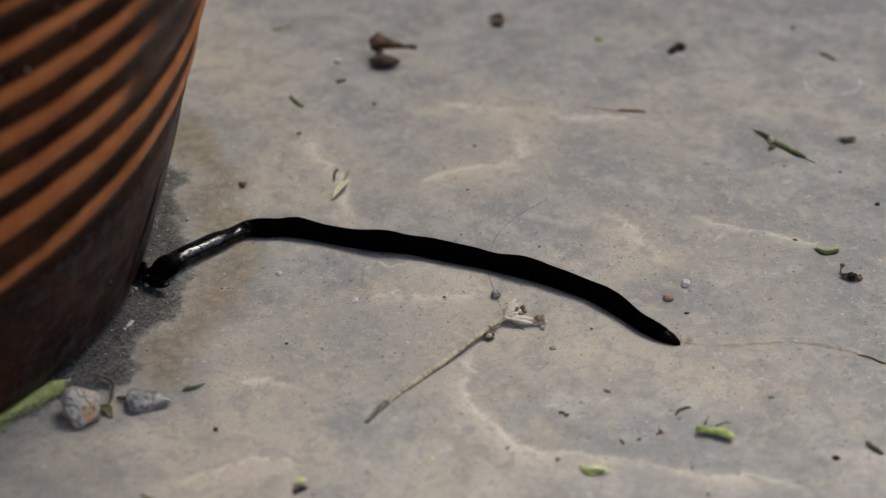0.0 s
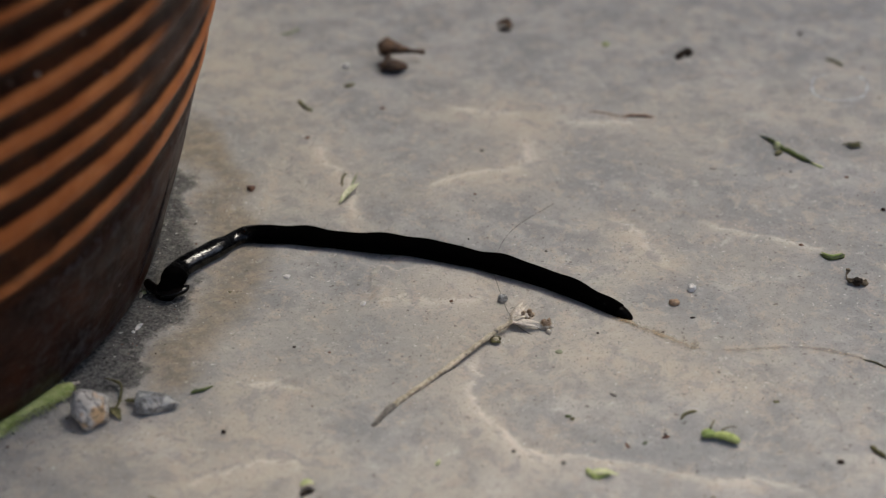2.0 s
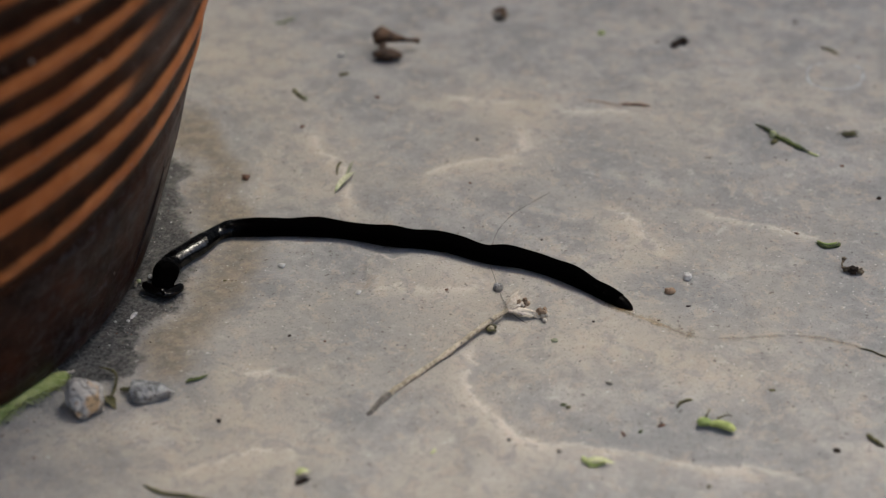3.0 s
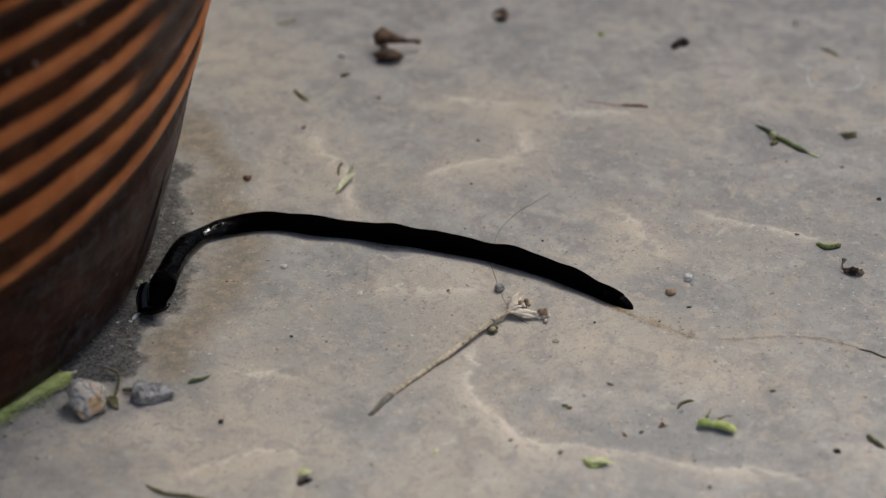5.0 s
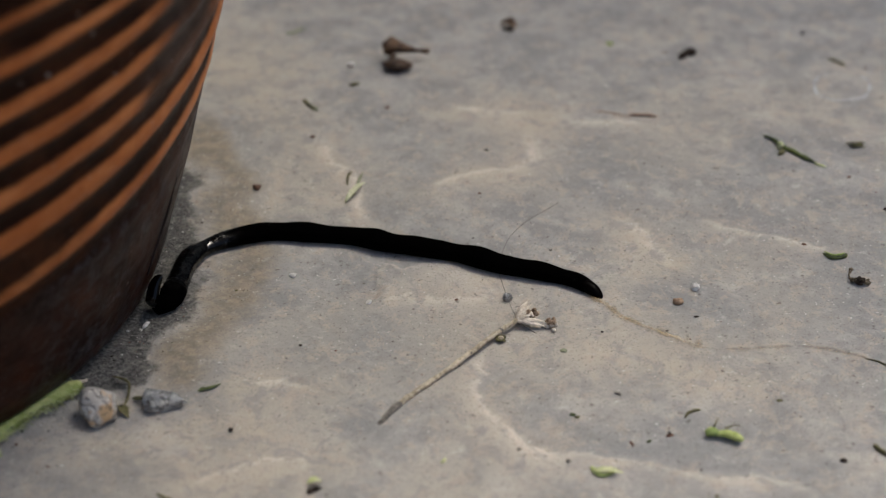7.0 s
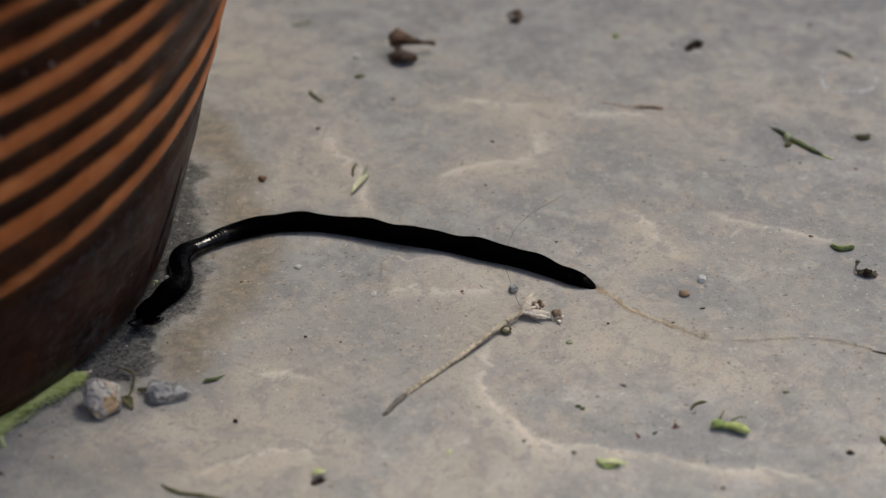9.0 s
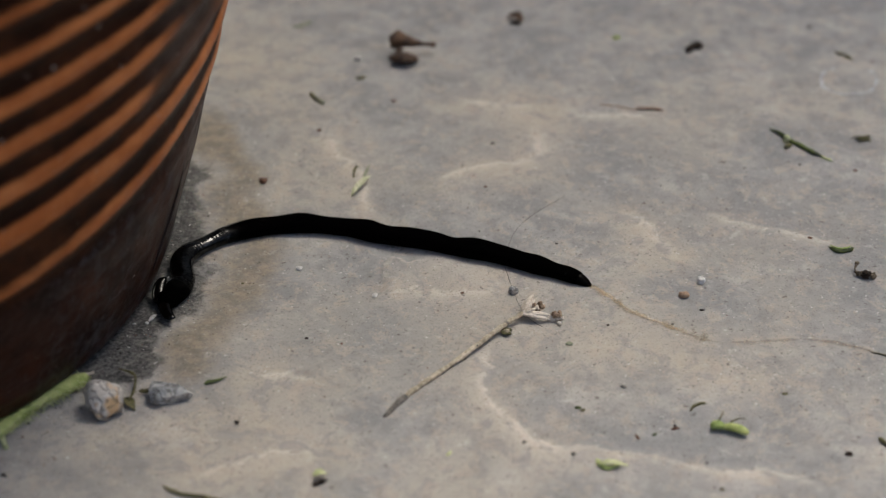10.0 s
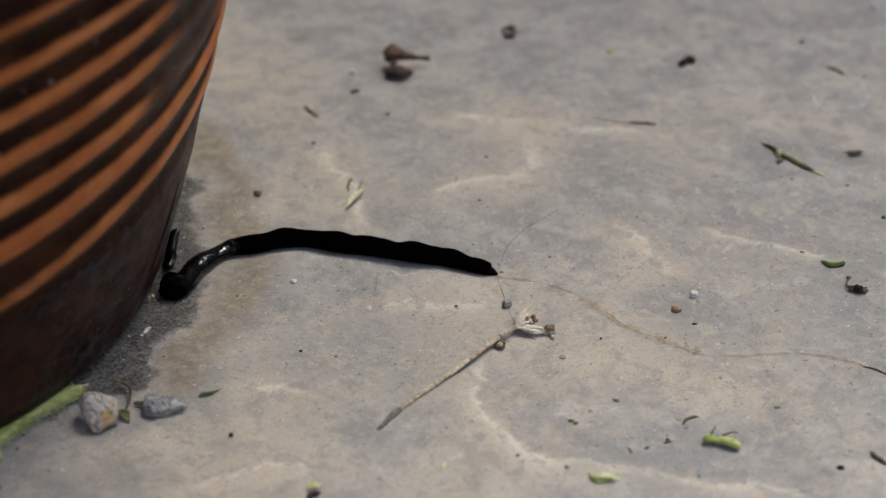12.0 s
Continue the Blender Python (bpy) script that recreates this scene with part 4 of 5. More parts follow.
grain_of("crumb", (0.0280, -0.0420), (0.0009, 0.0008, 0.0003), FADED, "tiny faded green crumb of leaf", "crumb", 0, 14, 0.4)

# brown and dark debris
scrap("bark_flake", (0.0170, 0.1380), 0.0056, 0.0034, 0.0010, 0.0010, -25, BROWN, "dark brown bark flake", "bark flake", 0, 15, 0.0004)
scrap("bark_flake", (0.0180, 0.1340), 0.0036, 0.0022, -0.0008, 0.0012, -18, DARK, "dark brown bark flake", "bark flake", 0, 16, 0.0006)
owner = strand("bark_flake", [(0.0720, 0.1130), (0.0740, 0.1160), (0.0770, 0.1180)], 0.0011, DARK, "dark tapered bark flake", "bark flake", 0.8, tip=0.25)
adopt(grain_of("knob", (0.0760, 0.1170), (0.0020, 0.0017, 0.0012), DARK, "dark dry seed on stone", "seed", 20, 5, 0.4), owner)
grain_of("seed", (-0.0530, 0.0350), (0.0013, 0.0011, 0.0009), RUST, "small brown seed on stone", "seed", 0, 2, 0.3)
grain_of("seed", (0.0150, -0.0190), (0.0013, 0.0013, 0.0012), PEBBLE_GREY, "grey round seed caught on a hair", "seed", 0, 3, 0.15, 0.1)


def build_fly_husk():
    at = (0.1170, 0.0580)
    ob = empty("dry_husk", at[0], at[1], gz(*at), "dark crumpled dry husk with thin awns", "husk")
    bm = bmesh.new()
    lump(bm, (0, 0, 0.0007), (0.0019, 0.0009, 0.0006), 21, 0.9, 3)
    part("shell", bm, OLIVE, ob)
    for k, (x, y) in enumerate(((-0.0033, 0.0002), (0.0028, 0.0010), (-0.0012, -0.0022), (0.0022, -0.0016))):
        bm = bmesh.new()
        tube(bm, spline([(0, 0, 0.0012), (x * 0.6, y * 0.6, 0.0014), (x, y, 0.0004)], 6), 0.00013, 5)
        part("awn", bm, OLIVE, ob)


build_fly_husk()


def build_dry_weed():
    at = (0.1050, -0.0120)
    ob = empty("dry_weed", at[0], at[1], gz(*at), "dark dried weed tuft on the stone", "dried weed")
    for k, (x, y, z, r) in enumerate(((0.0005, -0.0002, 0.0010, 0.0014), (0.0022, -0.0004, 0.0008, 0.0010), (-0.0013, 0.0006, 0.0009, 0.0009), (-0.0014, 0.0036, 0.0021, 0.0006))):
        bm = bmesh.new()
        lump(bm, (x, y, z), (r * 0.85, r * 0.7, r * 0.65), k + 30, 0.9, 3)
        part("seed_head", bm, LITTER if k else DARK, ob)
    for k, pts in enumerate(([(-0.0013, 0, 0.0008), (-0.0021, 0.0016, 0.0013), (-0.0016, 0.0036, 0.0019)], [(-0.0018, 0.0026, 0.0015), (-0.0009, 0.0036, 0.0020)], [(0.001, 0, 0.001), (0.0029, 0.0004, 0.0011)])):
        bm = bmesh.new()
        tube(bm, spline(pts, 8), 0.00019, 6, 1, 0.2, k)
        part("stalk", bm, LITTER, ob)


build_dry_weed()

# single hairs
strand("hair", [(0.0300, 0.0270), (0.0250, 0.0220), (0.0200, 0.0160), (0.0160, 0.0090), (0.0140, 0.0020), (0.0130, -0.0050), (0.0140, -0.0120), (0.0150, -0.0180), (0.0160, -0.0230), (0.0170, -0.0270)], 0.000065, HAIR, "long dark hair on the stone", "hair", lift=0.0002, tip=0.8, n=60, rough=0)

# small crumbs scattered about
def crumb(at, w, l, turn, mat):
    grain_of("crumb", at, (l * 0.85, w * 0.85, w * 0.6), mat, "tiny dark crumb of plant litter", "crumb", turn, int(abs(at[0]) * 9000) % 97, 0.45, 0.5, 1, "crumbs of litter")


crumb((-0.0500, -0.0730), 0.0008, 0.0009, 60, DARK)
crumb((0.0290, -0.0660), 0.0007, 0.0010, 0, DARK_GREEN)
crumb((0.0300, -0.0670), 0.0006, 0.0008, 20, OLIVE)
crumb((0.0400, -0.0580), 0.0005, 0.0011, -30, STRAW_DARK)
crumb((0.0780, -0.0600), 0.0005, 0.0010, 0, OLIVE)
crumb((0.0890, -0.0830), 0.0009, 0.0012, 0, DARK)
crumb((0.0420, -0.0760), 0.0005, 0.0015, -65, RUST)
crumb((0.0460, -0.0750), 0.0005, 0.0009, 40, DARK_GREEN)
crumb((0.0510, -0.0730), 0.0005, 0.0016, 25, RUST)
crumb((0.0270, -0.0840), 0.0007, 0.0008, 0, STRAW_DARK)
crumb((0.0160, -0.0800), 0.0006, 0.0007, 0, STRAW_DARK)
crumb((0.0590, -0.0960), 0.0007, 0.0008, 0, OLIVE)
crumb((0.0620, -0.0270), 0.0004, 0.0009, 10, DARK)
crumb((0.0380, -0.0340), 0.0005, 0.0005, 0, DARK)
crumb((0.0540, -0.0330), 0.0004, 0.0006, 0, DARK)
crumb((0.0110, 0.0570), 0.0006, 0.0007, 0, DARK)
crumb((-0.0180, 0.0810), 0.0006, 0.0011, 0, RUST)
crumb((-0.0390, 0.0630), 0.0007, 0.0010, 20, RUST)
crumb((0.1190, 0.0240), 0.0008, 0.0010, 0, DARK)
crumb((0.1120, 0.0410), 0.0005, 0.0009, -15, RUST)
crumb((0.0760, 0.0460), 0.0004, 0.0008, -20, STRAW_DARK)
crumb((0.0750, 0.0460), 0.0004, 0.0008, -10, STRAW_DARK)
crumb((0.1130, 0.1310), 0.0009, 0.0011, 0, STRAW_DARK)
crumb((-0.0360, -0.0400), 0.0005, 0.0006, 0, DARK)
crumb((-0.0010, -0.0840), 0.0006, 0.0014, 60, PALE_GREEN)
crumb((0.0940, 0.0060), 0.0005, 0.0010, 0, RUST)
crumb((0.0270, 0.0040), 0.0004, 0.0006, 0, DARK)
crumb((0.0510, -0.0720), 0.0004, 0.0006, 0, DARK)
crumb((0.0970, 0.0440), 0.0004, 0.0007, 0, STRAW_DARK)
crumb((-0.0540, -0.0160), 0.0004, 0.0007, 0, OLIVE)
crumb((0.0020, -0.0190), 0.0004, 0.0007, 10, RUST)
crumb((0.0140, -0.0030), 0.0004, 0.0006, 10, RUST)
crumb((-0.1000, -0.0920), 0.0006, 0.0007, 0, DARK)


def build_grit():
    """Loose sand and specks too small to tell apart."""
    rnd = random.Random(11)
    for name, mat, count, lo, hi, label in (("dark_grit", DARK, 420, 0.00009, 0.00022, "scattered dark specks of grit"), ("pale_grit", CHIP, 170, 0.00010, 0.00022, "scattered pale specks of grit"), ("rust_grit", RUST, 110, 0.00014, 0.00030, "scattered rusty specks of grit")):
        bm = bmesh.new()
        for k in range(count):
            if rnd.random() < 0.3:
                a, r = rnd.uniform(-0.9, 0.3), 0.106 + abs(rnd.gauss(0, 0.012))
                x, y = POT[0] + r * math.cos(a), POT[1] + r * math.sin(a)
            else:
                x, y = rnd.uniform(-0.13, 0.17), rnd.uniform(-0.12, 0.16)
            s = rnd.uniform(lo, hi) * (1 + (rnd.random() < 0.08))
            c = Vector((x, y, gz(x, y) + s * 0.4))
            vs = [bm.verts.new(c + Vector((rnd.uniform(0.6, 1.3) * s * dx, rnd.uniform(0.6, 1.3) * s * dy, rnd.uniform(0.5, 0.9) * s * dz)))
                  for dx, dy, dz in ((1, 0, 0), (-1, 0, 0), (0, 1, 0), (0, -1, 0), (0, 0, 1), (0, 0, -1))]
            for i, j, q in ((0, 2, 4), (2, 1, 4), (1, 3, 4), (3, 0, 4), (2, 0, 5), (1, 2, 5), (3, 1, 5), (0, 3, 5)):
                bm.faces.new((vs[i], vs[j], vs[q]))
        tagged(part(name, bm, mat), label, "grit", kind="stuff")


build_grit()

# ---- the flatworm ----
# where fifteen stations of its body, from tail to head, lie on the stone at each moment
STATIONS = []


def lies(t, *places):
    STATIONS.append((t, places))


lies(0, (0.0590, -0.0400), (0.0510, -0.0340), (0.0410, -0.0220), (0.0280, -0.0120), (0.0160, -0.0060), (0.0030, -0.0010), (-0.0100, 0.0030), (-0.0230, 0.0060), (-0.0360, 0.0100), (-0.0438, 0.0099), (-0.0503, 0.0093), (-0.0581, 0.0022), (-0.0660, -0.0050), (-0.0700, -0.0100), (-0.0720, -0.0130))
lies(0.5, (0.0580, -0.0400), (0.0500, -0.0350), (0.0400, -0.0230), (0.0280, -0.0120), (0.0150, -0.0060), (0.0020, 0.0000), (-0.0110, 0.0040), (-0.0240, 0.0060), (-0.0360, 0.0090), (-0.0445, 0.0091), (-0.0515, 0.0087), (-0.0592, 0.0019), (-0.0670, -0.0050), (-0.0700, -0.0100), (-0.0730, -0.0150))
lies(1, (0.0560, -0.0360), (0.0470, -0.0300), (0.0370, -0.0190), (0.0260, -0.0100), (0.0140, -0.0040), (0.0010, 0.0010), (-0.0110, 0.0040), (-0.0240, 0.0050), (-0.0360, 0.0080), (-0.0452, 0.0083), (-0.0526, 0.0081), (-0.0598, 0.0010), (-0.0670, -0.0060), (-0.0690, -0.0120), (-0.0710, -0.0170))
lies(1.5, (0.0500, -0.0300), (0.0420, -0.0260), (0.0340, -0.0180), (0.0230, -0.0090), (0.0120, -0.0040), (0.0000, 0.0010), (-0.0110, 0.0030), (-0.0230, 0.0050), (-0.0350, 0.0090), (-0.0448, 0.0088), (-0.0529, 0.0081), (-0.0599, 0.0005), (-0.0670, -0.0070), (-0.0690, -0.0130), (-0.0710, -0.0180))
lies(2, (0.0470, -0.0280), (0.0400, -0.0230), (0.0310, -0.0150), (0.0200, -0.0080), (0.0100, -0.0030), (-0.0010, 0.0010), (-0.0120, 0.0040), (-0.0240, 0.0060), (-0.0350, 0.0080), (-0.0449, 0.0084), (-0.0531, 0.0081), (-0.0600, 0.0005), (-0.0670, -0.0070), (-0.0690, -0.0140), (-0.0700, -0.0190))
lies(2.5, (0.0470, -0.0280), (0.0400, -0.0200), (0.0300, -0.0120), (0.0200, -0.0080), (0.0100, -0.0030), (-0.0010, 0.0010), (-0.0120, 0.0040), (-0.0230, 0.0050), (-0.0340, 0.0080), (-0.0453, 0.0076), (-0.0545, 0.0067), (-0.0608, -0.0006), (-0.0670, -0.0080), (-0.0690, -0.0150), (-0.0710, -0.0210))
lies(3, (0.0480, -0.0290), (0.0410, -0.0230), (0.0320, -0.0140), (0.0220, -0.0080), (0.0120, -0.0050), (0.0020, -0.0000), (-0.0090, 0.0020), (-0.0200, 0.0050), (-0.0310, 0.0070), (-0.0447, 0.0064), (-0.0559, 0.0054), (-0.0620, -0.0023), (-0.0680, -0.0100), (-0.0690, -0.0170), (-0.0690, -0.0220))
lies(5, (0.0480, -0.0280), (0.0410, -0.0230), (0.0320, -0.0150), (0.0230, -0.0090), (0.0130, -0.0040), (0.0020, -0.0000), (-0.0090, 0.0030), (-0.0200, 0.0060), (-0.0320, 0.0080), (-0.0460, 0.0100), (-0.0590, 0.0060), (-0.0660, -0.0020), (-0.0690, -0.0140), (-0.0700, -0.0230), (-0.0720, -0.0300))
lies(5.5, (0.0470, -0.0280), (0.0390, -0.0200), (0.0300, -0.0130), (0.0200, -0.0080), (0.0100, -0.0040), (0.0000, 0.0000), (-0.0100, 0.0030), (-0.0210, 0.0060), (-0.0330, 0.0090), (-0.0470, 0.0100), (-0.0590, 0.0050), (-0.0670, -0.0020), (-0.0690, -0.0140), (-0.0700, -0.0230), (-0.0730, -0.0290))
lies(6, (0.0440, -0.0240), (0.0370, -0.0200), (0.0280, -0.0130), (0.0180, -0.0070), (0.0080, -0.0030), (-0.0030, 0.0000), (-0.0130, 0.0040), (-0.0230, 0.0070), (-0.0350, 0.0090), (-0.0470, 0.0100), (-0.0600, 0.0050), (-0.0670, -0.0020), (-0.0690, -0.0140), (-0.0710, -0.0240), (-0.0740, -0.0300))
lies(6.5, (0.0400, -0.0210), (0.0330, -0.0160), (0.0240, -0.0110), (0.0140, -0.0070), (0.0050, -0.0010), (-0.0050, 0.0010), (-0.0150, 0.0040), (-0.0250, 0.0070), (-0.0360, 0.0090), (-0.0480, 0.0090), (-0.0600, 0.0040), (-0.0670, -0.0040), (-0.0680, -0.0140), (-0.0700, -0.0230), (-0.0730, -0.0270))
lies(7, (0.0390, -0.0190), (0.0320, -0.0120), (0.0220, -0.0080), (0.0130, -0.0050), (0.0030, -0.0000), (-0.0060, 0.0020), (-0.0160, 0.0050), (-0.0260, 0.0080), (-0.0370, 0.0090), (-0.0490, 0.0090), (-0.0610, 0.0040), (-0.0670, -0.0030), (-0.0690, -0.0140), (-0.0700, -0.0220), (-0.0730, -0.0250))
lies(9, (0.0360, -0.0180), (0.0290, -0.0140), (0.0200, -0.0080), (0.0110, -0.0040), (0.0010, -0.0000), (-0.0090, 0.0030), (-0.0190, 0.0060), (-0.0300, 0.0090), (-0.0400, 0.0100), (-0.0510, 0.0080), (-0.0620, 0.0020), (-0.0700, -0.0060), (-0.0690, -0.0170), (-0.0730, -0.0260), (-0.0770, -0.0330))
lies(9.5, (0.0360, -0.0170), (0.0290, -0.0130), (0.0200, -0.0080), (0.0100, -0.0040), (0.0000, 0.0000), (-0.0100, 0.0030), (-0.0200, 0.0060), (-0.0300, 0.0080), (-0.0400, 0.0100), (-0.0520, 0.0080), (-0.0630, 0.0020), (-0.0700, -0.0060), (-0.0690, -0.0170), (-0.0720, -0.0250), (-0.0760, -0.0290))
lies(10, (0.0350, -0.0160), (0.0280, -0.0120), (0.0200, -0.0080), (0.0100, -0.0030), (0.0000, 0.0000), (-0.0090, 0.0030), (-0.0200, 0.0060), (-0.0290, 0.0090), (-0.0400, 0.0100), (-0.0520, 0.0080), (-0.0620, 0.0030), (-0.0700, -0.0060), (-0.0690, -0.0170), (-0.0710, -0.0240), (-0.0730, -0.0260))
lies(10.5, (0.0310, -0.0130), (0.0240, -0.0100), (0.0160, -0.0060), (0.0070, -0.0030), (-0.0030, -0.0000), (-0.0120, 0.0030), (-0.0210, 0.0060), (-0.0310, 0.0080), (-0.0410, 0.0090), (-0.0510, 0.0070), (-0.0610, 0.0040), (-0.0690, -0.0060), (-0.0690, -0.0180), (-0.0710, -0.0240), (-0.0740, -0.0180))
lies(11, (0.0260, -0.0080), (0.0190, -0.0050), (0.0110, -0.0030), (0.0020, -0.0010), (-0.0060, 0.0010), (-0.0150, 0.0040), (-0.0240, 0.0060), (-0.0330, 0.0080), (-0.0420, 0.0090), (-0.0520, 0.0070), (-0.0610, 0.0030), (-0.0672, -0.0065), (-0.0684, -0.0145), (-0.0712, -0.0180), (-0.0724, -0.0125))
lies(11.5, (0.0190, -0.0050), (0.0120, -0.0030), (0.0050, -0.0010), (-0.0030, 0.0010), (-0.0110, 0.0040), (-0.0190, 0.0060), (-0.0270, 0.0070), (-0.0340, 0.0090), (-0.0430, 0.0090), (-0.0520, 0.0070), (-0.0600, 0.0030), (-0.0662, -0.0055), (-0.0682, -0.0130), (-0.0710, -0.0162), (-0.0718, -0.0100))
lies(12, (0.0130, -0.0040), (0.0070, -0.0020), (0.0000, 0.0010), (-0.0060, 0.0020), (-0.0130, 0.0040), (-0.0200, 0.0060), (-0.0270, 0.0070), (-0.0350, 0.0090), (-0.0430, 0.0090), (-0.0510, 0.0060), (-0.0580, 0.0040), (-0.0650, -0.0040), (-0.0680, -0.0120), (-0.0708, -0.0152), (-0.0714, -0.0085))

SEGMENTS = 170
# half width of the body from tail to head
GIRTH_S = [0.0, 0.012, 0.03, 0.07, 0.14, 0.28, 0.45, 0.6, 0.68, 0.75, 0.82, 0.90, 0.96, 1.0]
GIRTH_W = [0.0005, 0.0011, 0.0018, 0.0025, 0.0029, 0.0031, 0.0031, 0.0030, 0.0028, 0.0027, 0.0029, 0.0032, 0.0030, 0.0022]


def stations_at(t):
    """The stations at any time, smoothly between the known moments."""
    T = [s[0] for s in STATIONS]
    P = [np.array(s[1]) for s in STATIONS]
    i = max(0, min(len(T) - 2, int(np.searchsorted(T, t, "right")) - 1))
    h = T[i + 1] - T[i]
    u = (t - T[i]) / h

    def slope(k):
        a, b = max(k - 1, 0), min(k + 1, len(T) - 1)
        return (P[b] - P[a]) / (T[b] - T[a])

    return ((2 * u ** 3 - 3 * u * u + 1) * P[i] + (u ** 3 - 2 * u * u + u) * h * slope(i)
            + (3 * u * u - 2 * u ** 3) * P[i + 1] + (u ** 3 - u * u) * h * slope(i + 1))


def girth(s):
    """Half width of the body at s, from tail to head, with its slow swellings."""
    s = min(1.0, max(0.0, s))
    return float(np.interp(s, GIRTH_S, GIRTH_W)) * (1 + 0.055 * math.sin(s * 58) + 0.045 * math.sin(s * 31 + 1) + 0.025 * math.sin(s * 97 + 2))


def segment_mesh(s, length):
    """A short piece of the body: flat sole, arched back, ends drawn in so that it slides inside its neighbours."""
    bm = bmesh.new()
    sides, rings = 20, []
    for u, q in ((-1, 0.3), (-0.97, 0.65), (-0.92, 0.88), (-0.84, 0.97), (-0.70, 0.998), (-0.45, 1), (0, 1), (0.45, 1), (0.70, 0.998), (0.84, 0.97), (0.92, 0.88), (0.97, 0.65), (1, 0.3)):
        ring, w = [], girth(s + u * length / 2 / BODY_LENGTH)
        for k in range(sides):
            a = 2 * math.pi * k / sides
            c, d = math.cos(a), math.sin(a)
            y = math.copysign(abs(c) ** 0.9, c) * w * q
            z = (d * 0.86 if d > 0 else d * 0.62) * w * q + w * 0.62
            ring.append(bm.verts.new((u * length / 2, y, max(z, 0.0001))))
        rings.append(ring)
    for a, b in zip(rings, rings[1:]):
        for k in range(sides):
            bm.faces.new((a[k], b[k], b[(k + 1) % sides], a[(k + 1) % sides]))
    bm.faces.new(rings[0])
    bm.faces.new(rings[-1][::-1])
    return bm


def lobe_mesh(side):
    """One side lobe of the hammer-shaped head: a thin tongue swept back to one side, with a rolled rim along its front."""
    bm = bmesh.new()
    path = spline([(-0.0010, 0, 0.0002), (0.0020, -0.0002 * side, 0), (0.0046, 0.0001 * side, 0.0001), (0.0064, 0.0013 * side, 0.0003)], 16)
    tube(bm, path, lambda u: 0.0017 * (1 - 0.4 * u * u) * (0.8 + 0.2 * math.sin(math.pi * u)) * math.sqrt(max(0.04, 1 - max(0, (u - 0.76) / 0.24) ** 2)), 14, 0.62)
    tube(bm, [Vector(p) + Vector((0, -0.0013 * side * (1 - 0.4 * (i / 16) ** 2), 0.0003)) for i, p in enumerate(path)][1:-1], lambda u: 0.00042 * (0.35 + 0.65 * math.sin(math.pi * min(1, u + 0.12))), 10)
    return bm


LEFT, RIGHT = [], []


def lobe_lies(side, *rows):
    side.extend(rows)


lobe_lies(LEFT, (0, (-0.0730, -0.0130, 0.0017), (-0.39, 0.92, 0.04)), (0.5, (-0.0750, -0.0140, 0.0017), (-0.03, 0.99, 0.16)), (1, (-0.0730, -0.0160, 0.0017), (-0.30, 0.95, 0.03)), (1.5, (-0.0710, -0.0170, 0.0017), (-0.71, 0.70, -0.03)), (2, (-0.0710, -0.0180, 0.0017), (-0.75, 0.66, 0.02)))
lobe_lies(LEFT, (2.5, (-0.0720, -0.0210, 0.0017), (-0.75, 0.66, -0.04)), (3, (-0.0690, -0.0230, 0.0017), (-0.84, 0.55, -0.05)), (5, (-0.0730, -0.0300, 0.0017), (-0.01, 0.56, 0.83)), (5.5, (-0.0750, -0.0290, 0.0017), (-0.01, 0.86, 0.51)), (6, (-0.0750, -0.0310, 0.0017), (0.13, 0.57, 0.81)))
lobe_lies(LEFT, (6.5, (-0.0740, -0.0260, 0.0030), (0.22, 0.57, 0.79)), (7, (-0.0740, -0.0240, 0.0030), (0.20, 0.56, 0.80)), (9, (-0.0770, -0.0350, 0.0017), (-0.11, -0.91, 0.41)), (9.5, (-0.0760, -0.0260, 0.0017), (0.01, 0.97, 0.23)), (10, (-0.0740, -0.0250, 0.0017), (-0.01, 0.93, 0.36)))
lobe_lies(LEFT, (10.5, (-0.0740, -0.0180, 0.0017), (-0.19, 0.90, 0.39)), (11, (-0.0730, -0.0100, 0.0017), (-0.09, 0.98, 0.15)), (11.5, (-0.0730, -0.0030, 0.0017), (0.11, 0.93, 0.35)), (12, (-0.0730, 0.0030, 0.0017), (0.07, 0.85, 0.52)))
lobe_lies(RIGHT, (0, (-0.0720, -0.0140, 0.0017), (0.71, -0.70, 0.11)), (0.5, (-0.0730, -0.0150, 0.0017), (0.82, -0.46, 0.34)), (1, (-0.0700, -0.0170, 0.0017), (0.81, -0.47, 0.34)), (1.5, (-0.0700, -0.0180, 0.0017), (0.81, -0.42, 0.41)), (2, (-0.0700, -0.0190, 0.0017), (0.97, 0.22, 0.09)))
lobe_lies(RIGHT, (2.5, (-0.0700, -0.0220, 0.0017), (0.85, 0.52, 0.08)), (3, (-0.0680, -0.0240, 0.0017), (0.66, 0.74, -0.15)), (5, (-0.0720, -0.0310, 0.0017), (0.88, -0.32, 0.36)), (5.5, (-0.0730, -0.0310, 0.0017), (0.73, -0.57, 0.38)), (6, (-0.0740, -0.0320, 0.0017), (0.66, -0.64, 0.40)))
lobe_lies(RIGHT, (6.5, (-0.0740, -0.0280, 0.0017), (0.16, -0.97, 0.20)), (7, (-0.0730, -0.0250, 0.0017), (-0.20, -0.63, 0.75)), (9, (-0.0760, -0.0350, 0.0017), (0.74, -0.59, 0.33)), (9.5, (-0.0760, -0.0310, 0.0017), (0.38, -0.91, -0.17)), (10, (-0.0720, -0.0280, 0.0017), (0.29, -0.96, -0.02)))
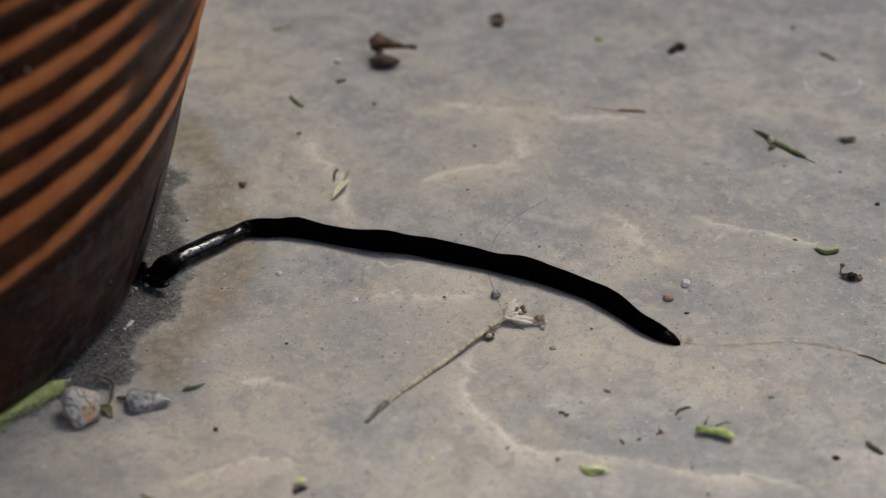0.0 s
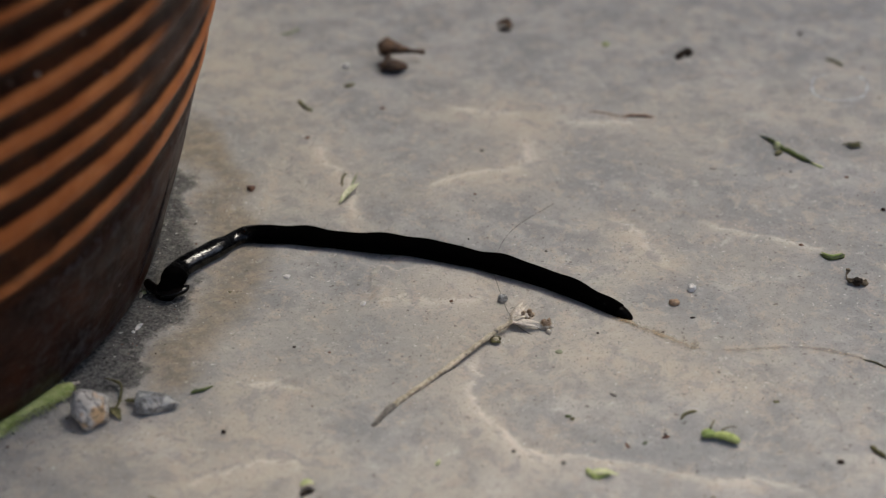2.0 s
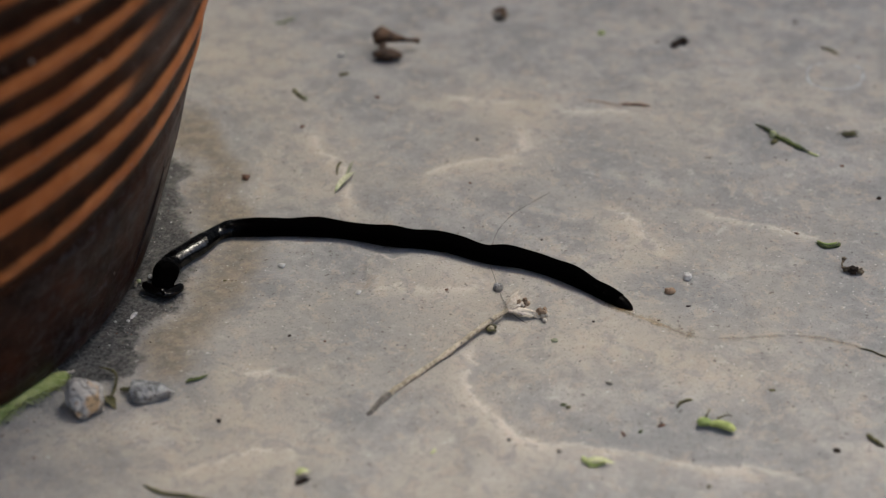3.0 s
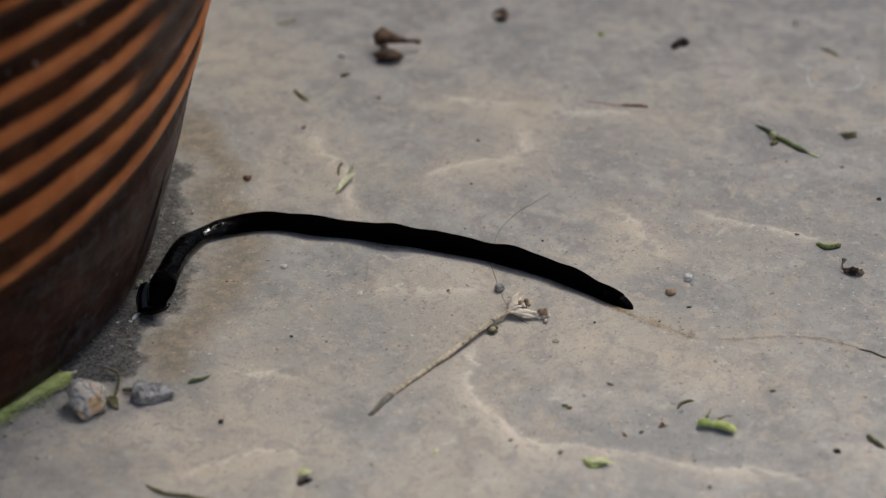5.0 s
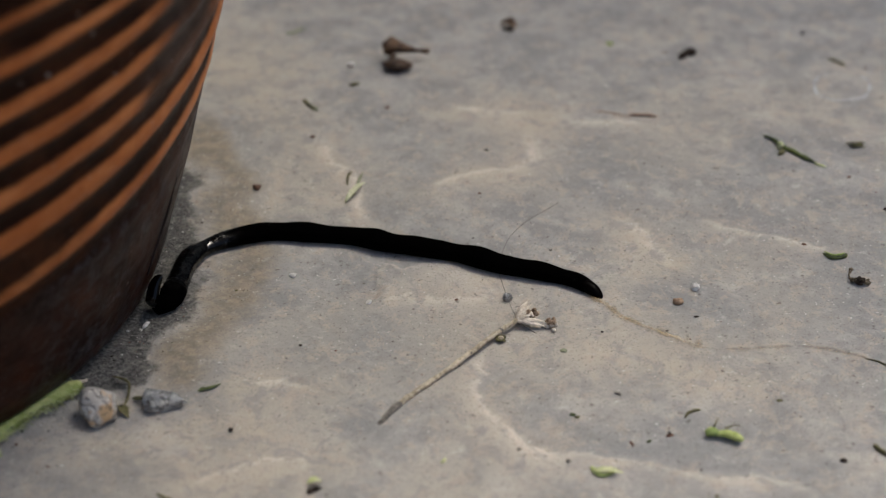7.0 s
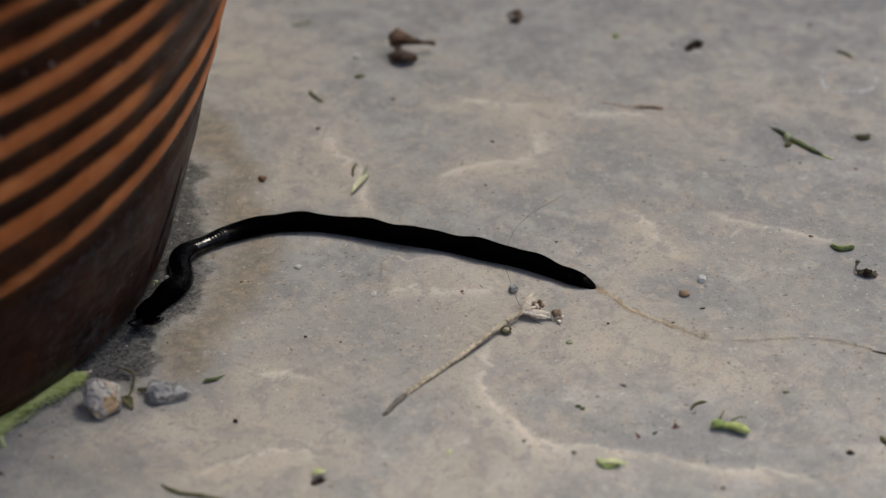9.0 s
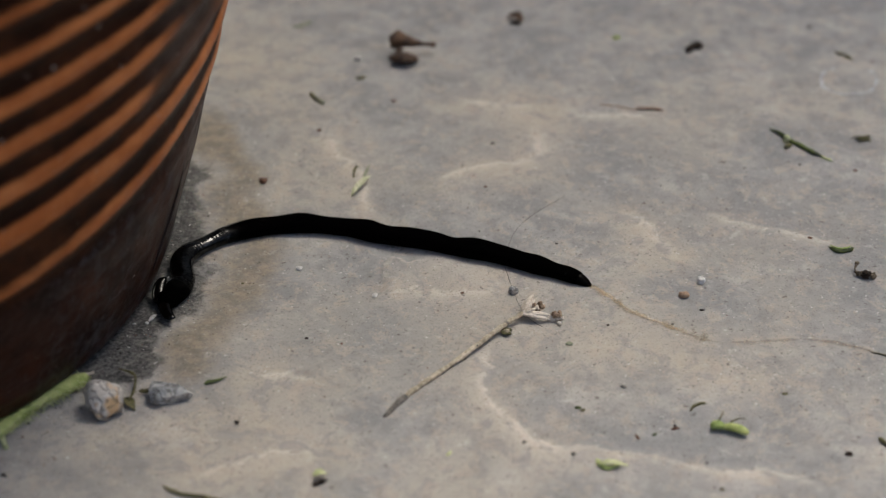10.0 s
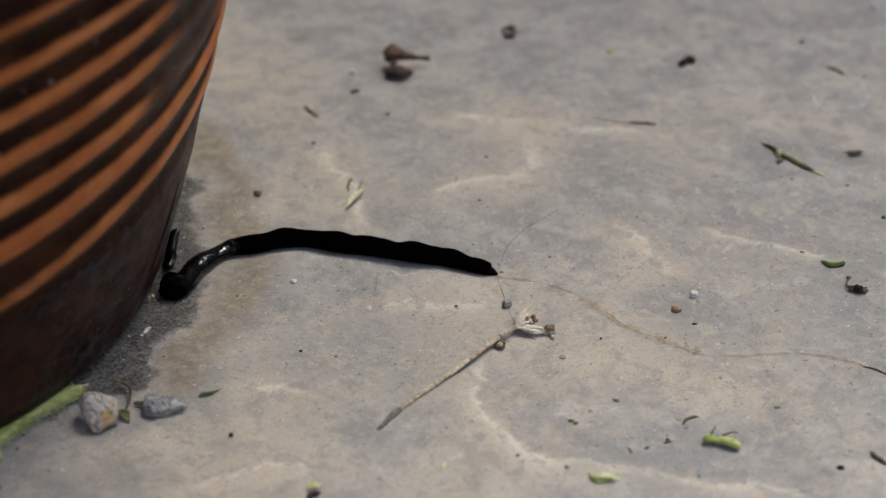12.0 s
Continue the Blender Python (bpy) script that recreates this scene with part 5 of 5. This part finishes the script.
lobe_lies(RIGHT, (10.5, (-0.0740, -0.0210, 0.0017), (0.04, 1.00, 0.03)), (11, (-0.0730, -0.0140, 0.0017), (-0.04, 1.00, 0.00)), (11.5, (-0.0730, -0.0090, 0.0017), (0.07, 0.97, 0.23)), (12, (-0.0730, -0.0040, 0.0017), (0.08, 0.97, 0.22)))

worm = empty("flatworm", 0, 0, 0, "glossy black hammerhead flatworm crawling over stone against a pot", "flatworm")
BODY = []
for n in range(SEGMENTS):
    s = 0.045 + 0.935 * n / (SEGMENTS - 1)
    piece = part("body_segment", segment_mesh(s, 0.0036), SKIN, worm)
    rest = np.array([(v.co.x + s * BODY_LENGTH, v.co.y, v.co.z) for v in piece.data.vertices], np.float32)
    piece.data.attributes.new("rest", "FLOAT_VECTOR", "POINT").data.foreach_set("vector", rest.ravel())
    BODY.append((s, piece))
# the pointed, flattened end of the tail
bm = bmesh.new()
rings = []
for u in np.linspace(0, 1, 26) ** 1.7:
    w = 0.0020 * math.sqrt(1 - (1 - u) ** 2.6) * (1 - 0.5 * max(0.0, (u - 0.7) / 0.3) ** 1.5)
    high = 1.48 * w * (0.72 + 0.28 * min(1, u * 3))
    rings.append([bm.verts.new((u * 0.0078, math.cos(a) * w, max(0.0001, high * (0.42 + 0.58 * math.sin(a))))) for a in np.linspace(0, 2 * math.pi, 20, endpoint=False)])
for lo, hi in zip(rings, rings[1:]):
    for k in range(20):
        bm.faces.new((lo[k], hi[k], hi[(k + 1) % 20], lo[(k + 1) % 20]))
bmesh.ops.remove_doubles(bm, verts=bm.verts[:], dist=0.00002)
bmesh.ops.recalc_face_normals(bm, faces=bm.faces[:])
tail_tip = part("tail_tip", bm, DAMP_SKIN, worm, "wet pointed tail tip")
left_lobe = part("head_lobe", lobe_mesh(-1), WET_SKIN, worm, "wet black side lobe of the head")
right_lobe = part("head_lobe", lobe_mesh(1), WET_SKIN, worm, "wet black side lobe of the head")


def worm_rows():
    """For every body segment the rows of its walk: a station on the stone and the heading of the body there."""
    times = [round(0.25 * k, 2) for k in range(49)]
    rows = [[] for _ in BODY] + [[]]
    for t in times:
        curve = spline(stations_at(t), 420)
        z = np.convolve(np.pad(heights(curve[:, 0], curve[:, 1]), 12, "edge"), np.ones(25) / 25, "valid")
        p, q = curve[0], curve[14]
        rows[-1].append((t, pose(p[0], p[1], z[0] - 0.0001, 0, 0, math.degrees(math.atan2(q[1] - p[1], q[0] - p[0])))))
        for n, (s, ob) in enumerate(BODY):
            i = s * 420
            k = int(min(i, 419))
            f = i - k
            p = curve[k] * (1 - f) + curve[k + 1] * f
            h = z[k] * (1 - f) + z[k + 1] * f
            a, b = curve[max(k - 4, 0)], curve[min(k + 5, 420)]
            turn = math.degrees(math.atan2(b[1] - a[1], b[0] - a[0]))
            rise = math.degrees(math.atan2(z[min(k + 5, 420)] - z[max(k - 4, 0)], math.hypot(b[0] - a[0], b[1] - a[1])))
            rows[n].append((t, pose(p[0], p[1], h - 0.0001, 0, -rise, turn)))
    return rows


def lobe_pose(at, way):
    """A lobe at a place that points along way, its flat side up."""
    x = Vector(way).normalized()
    y = Vector((0, 0, 1)).cross(x)
    y = y.normalized() if y.length > 0.05 else Vector((1, 0, 0))
    z = x.cross(y)
    m = Matrix((x, y, z)).transposed().to_4x4()
    m.translation = at
    return m


def lobe_rows(known):
    rows = []
    for (t, at, way), (t2, at2, way2) in zip(known, known[1:]):
        for k in range(4):
            f = k / 4
            v = Vector(way).slerp(Vector(way2), f)
            rows.append((t + (t2 - t) * f, lobe_pose(Vector(at).lerp(Vector(at2), f), v)))
    t, at, way = known[-1]
    return rows + [(t, lobe_pose(Vector(at), Vector(way)))]


def motions():
    for (s, ob), rows in zip(BODY + [(0, tail_tip)], worm_rows()):
        walk(ob, rows)
    walk(left_lobe, lobe_rows(LEFT))
    walk(right_lobe, lobe_rows(RIGHT))


motions()
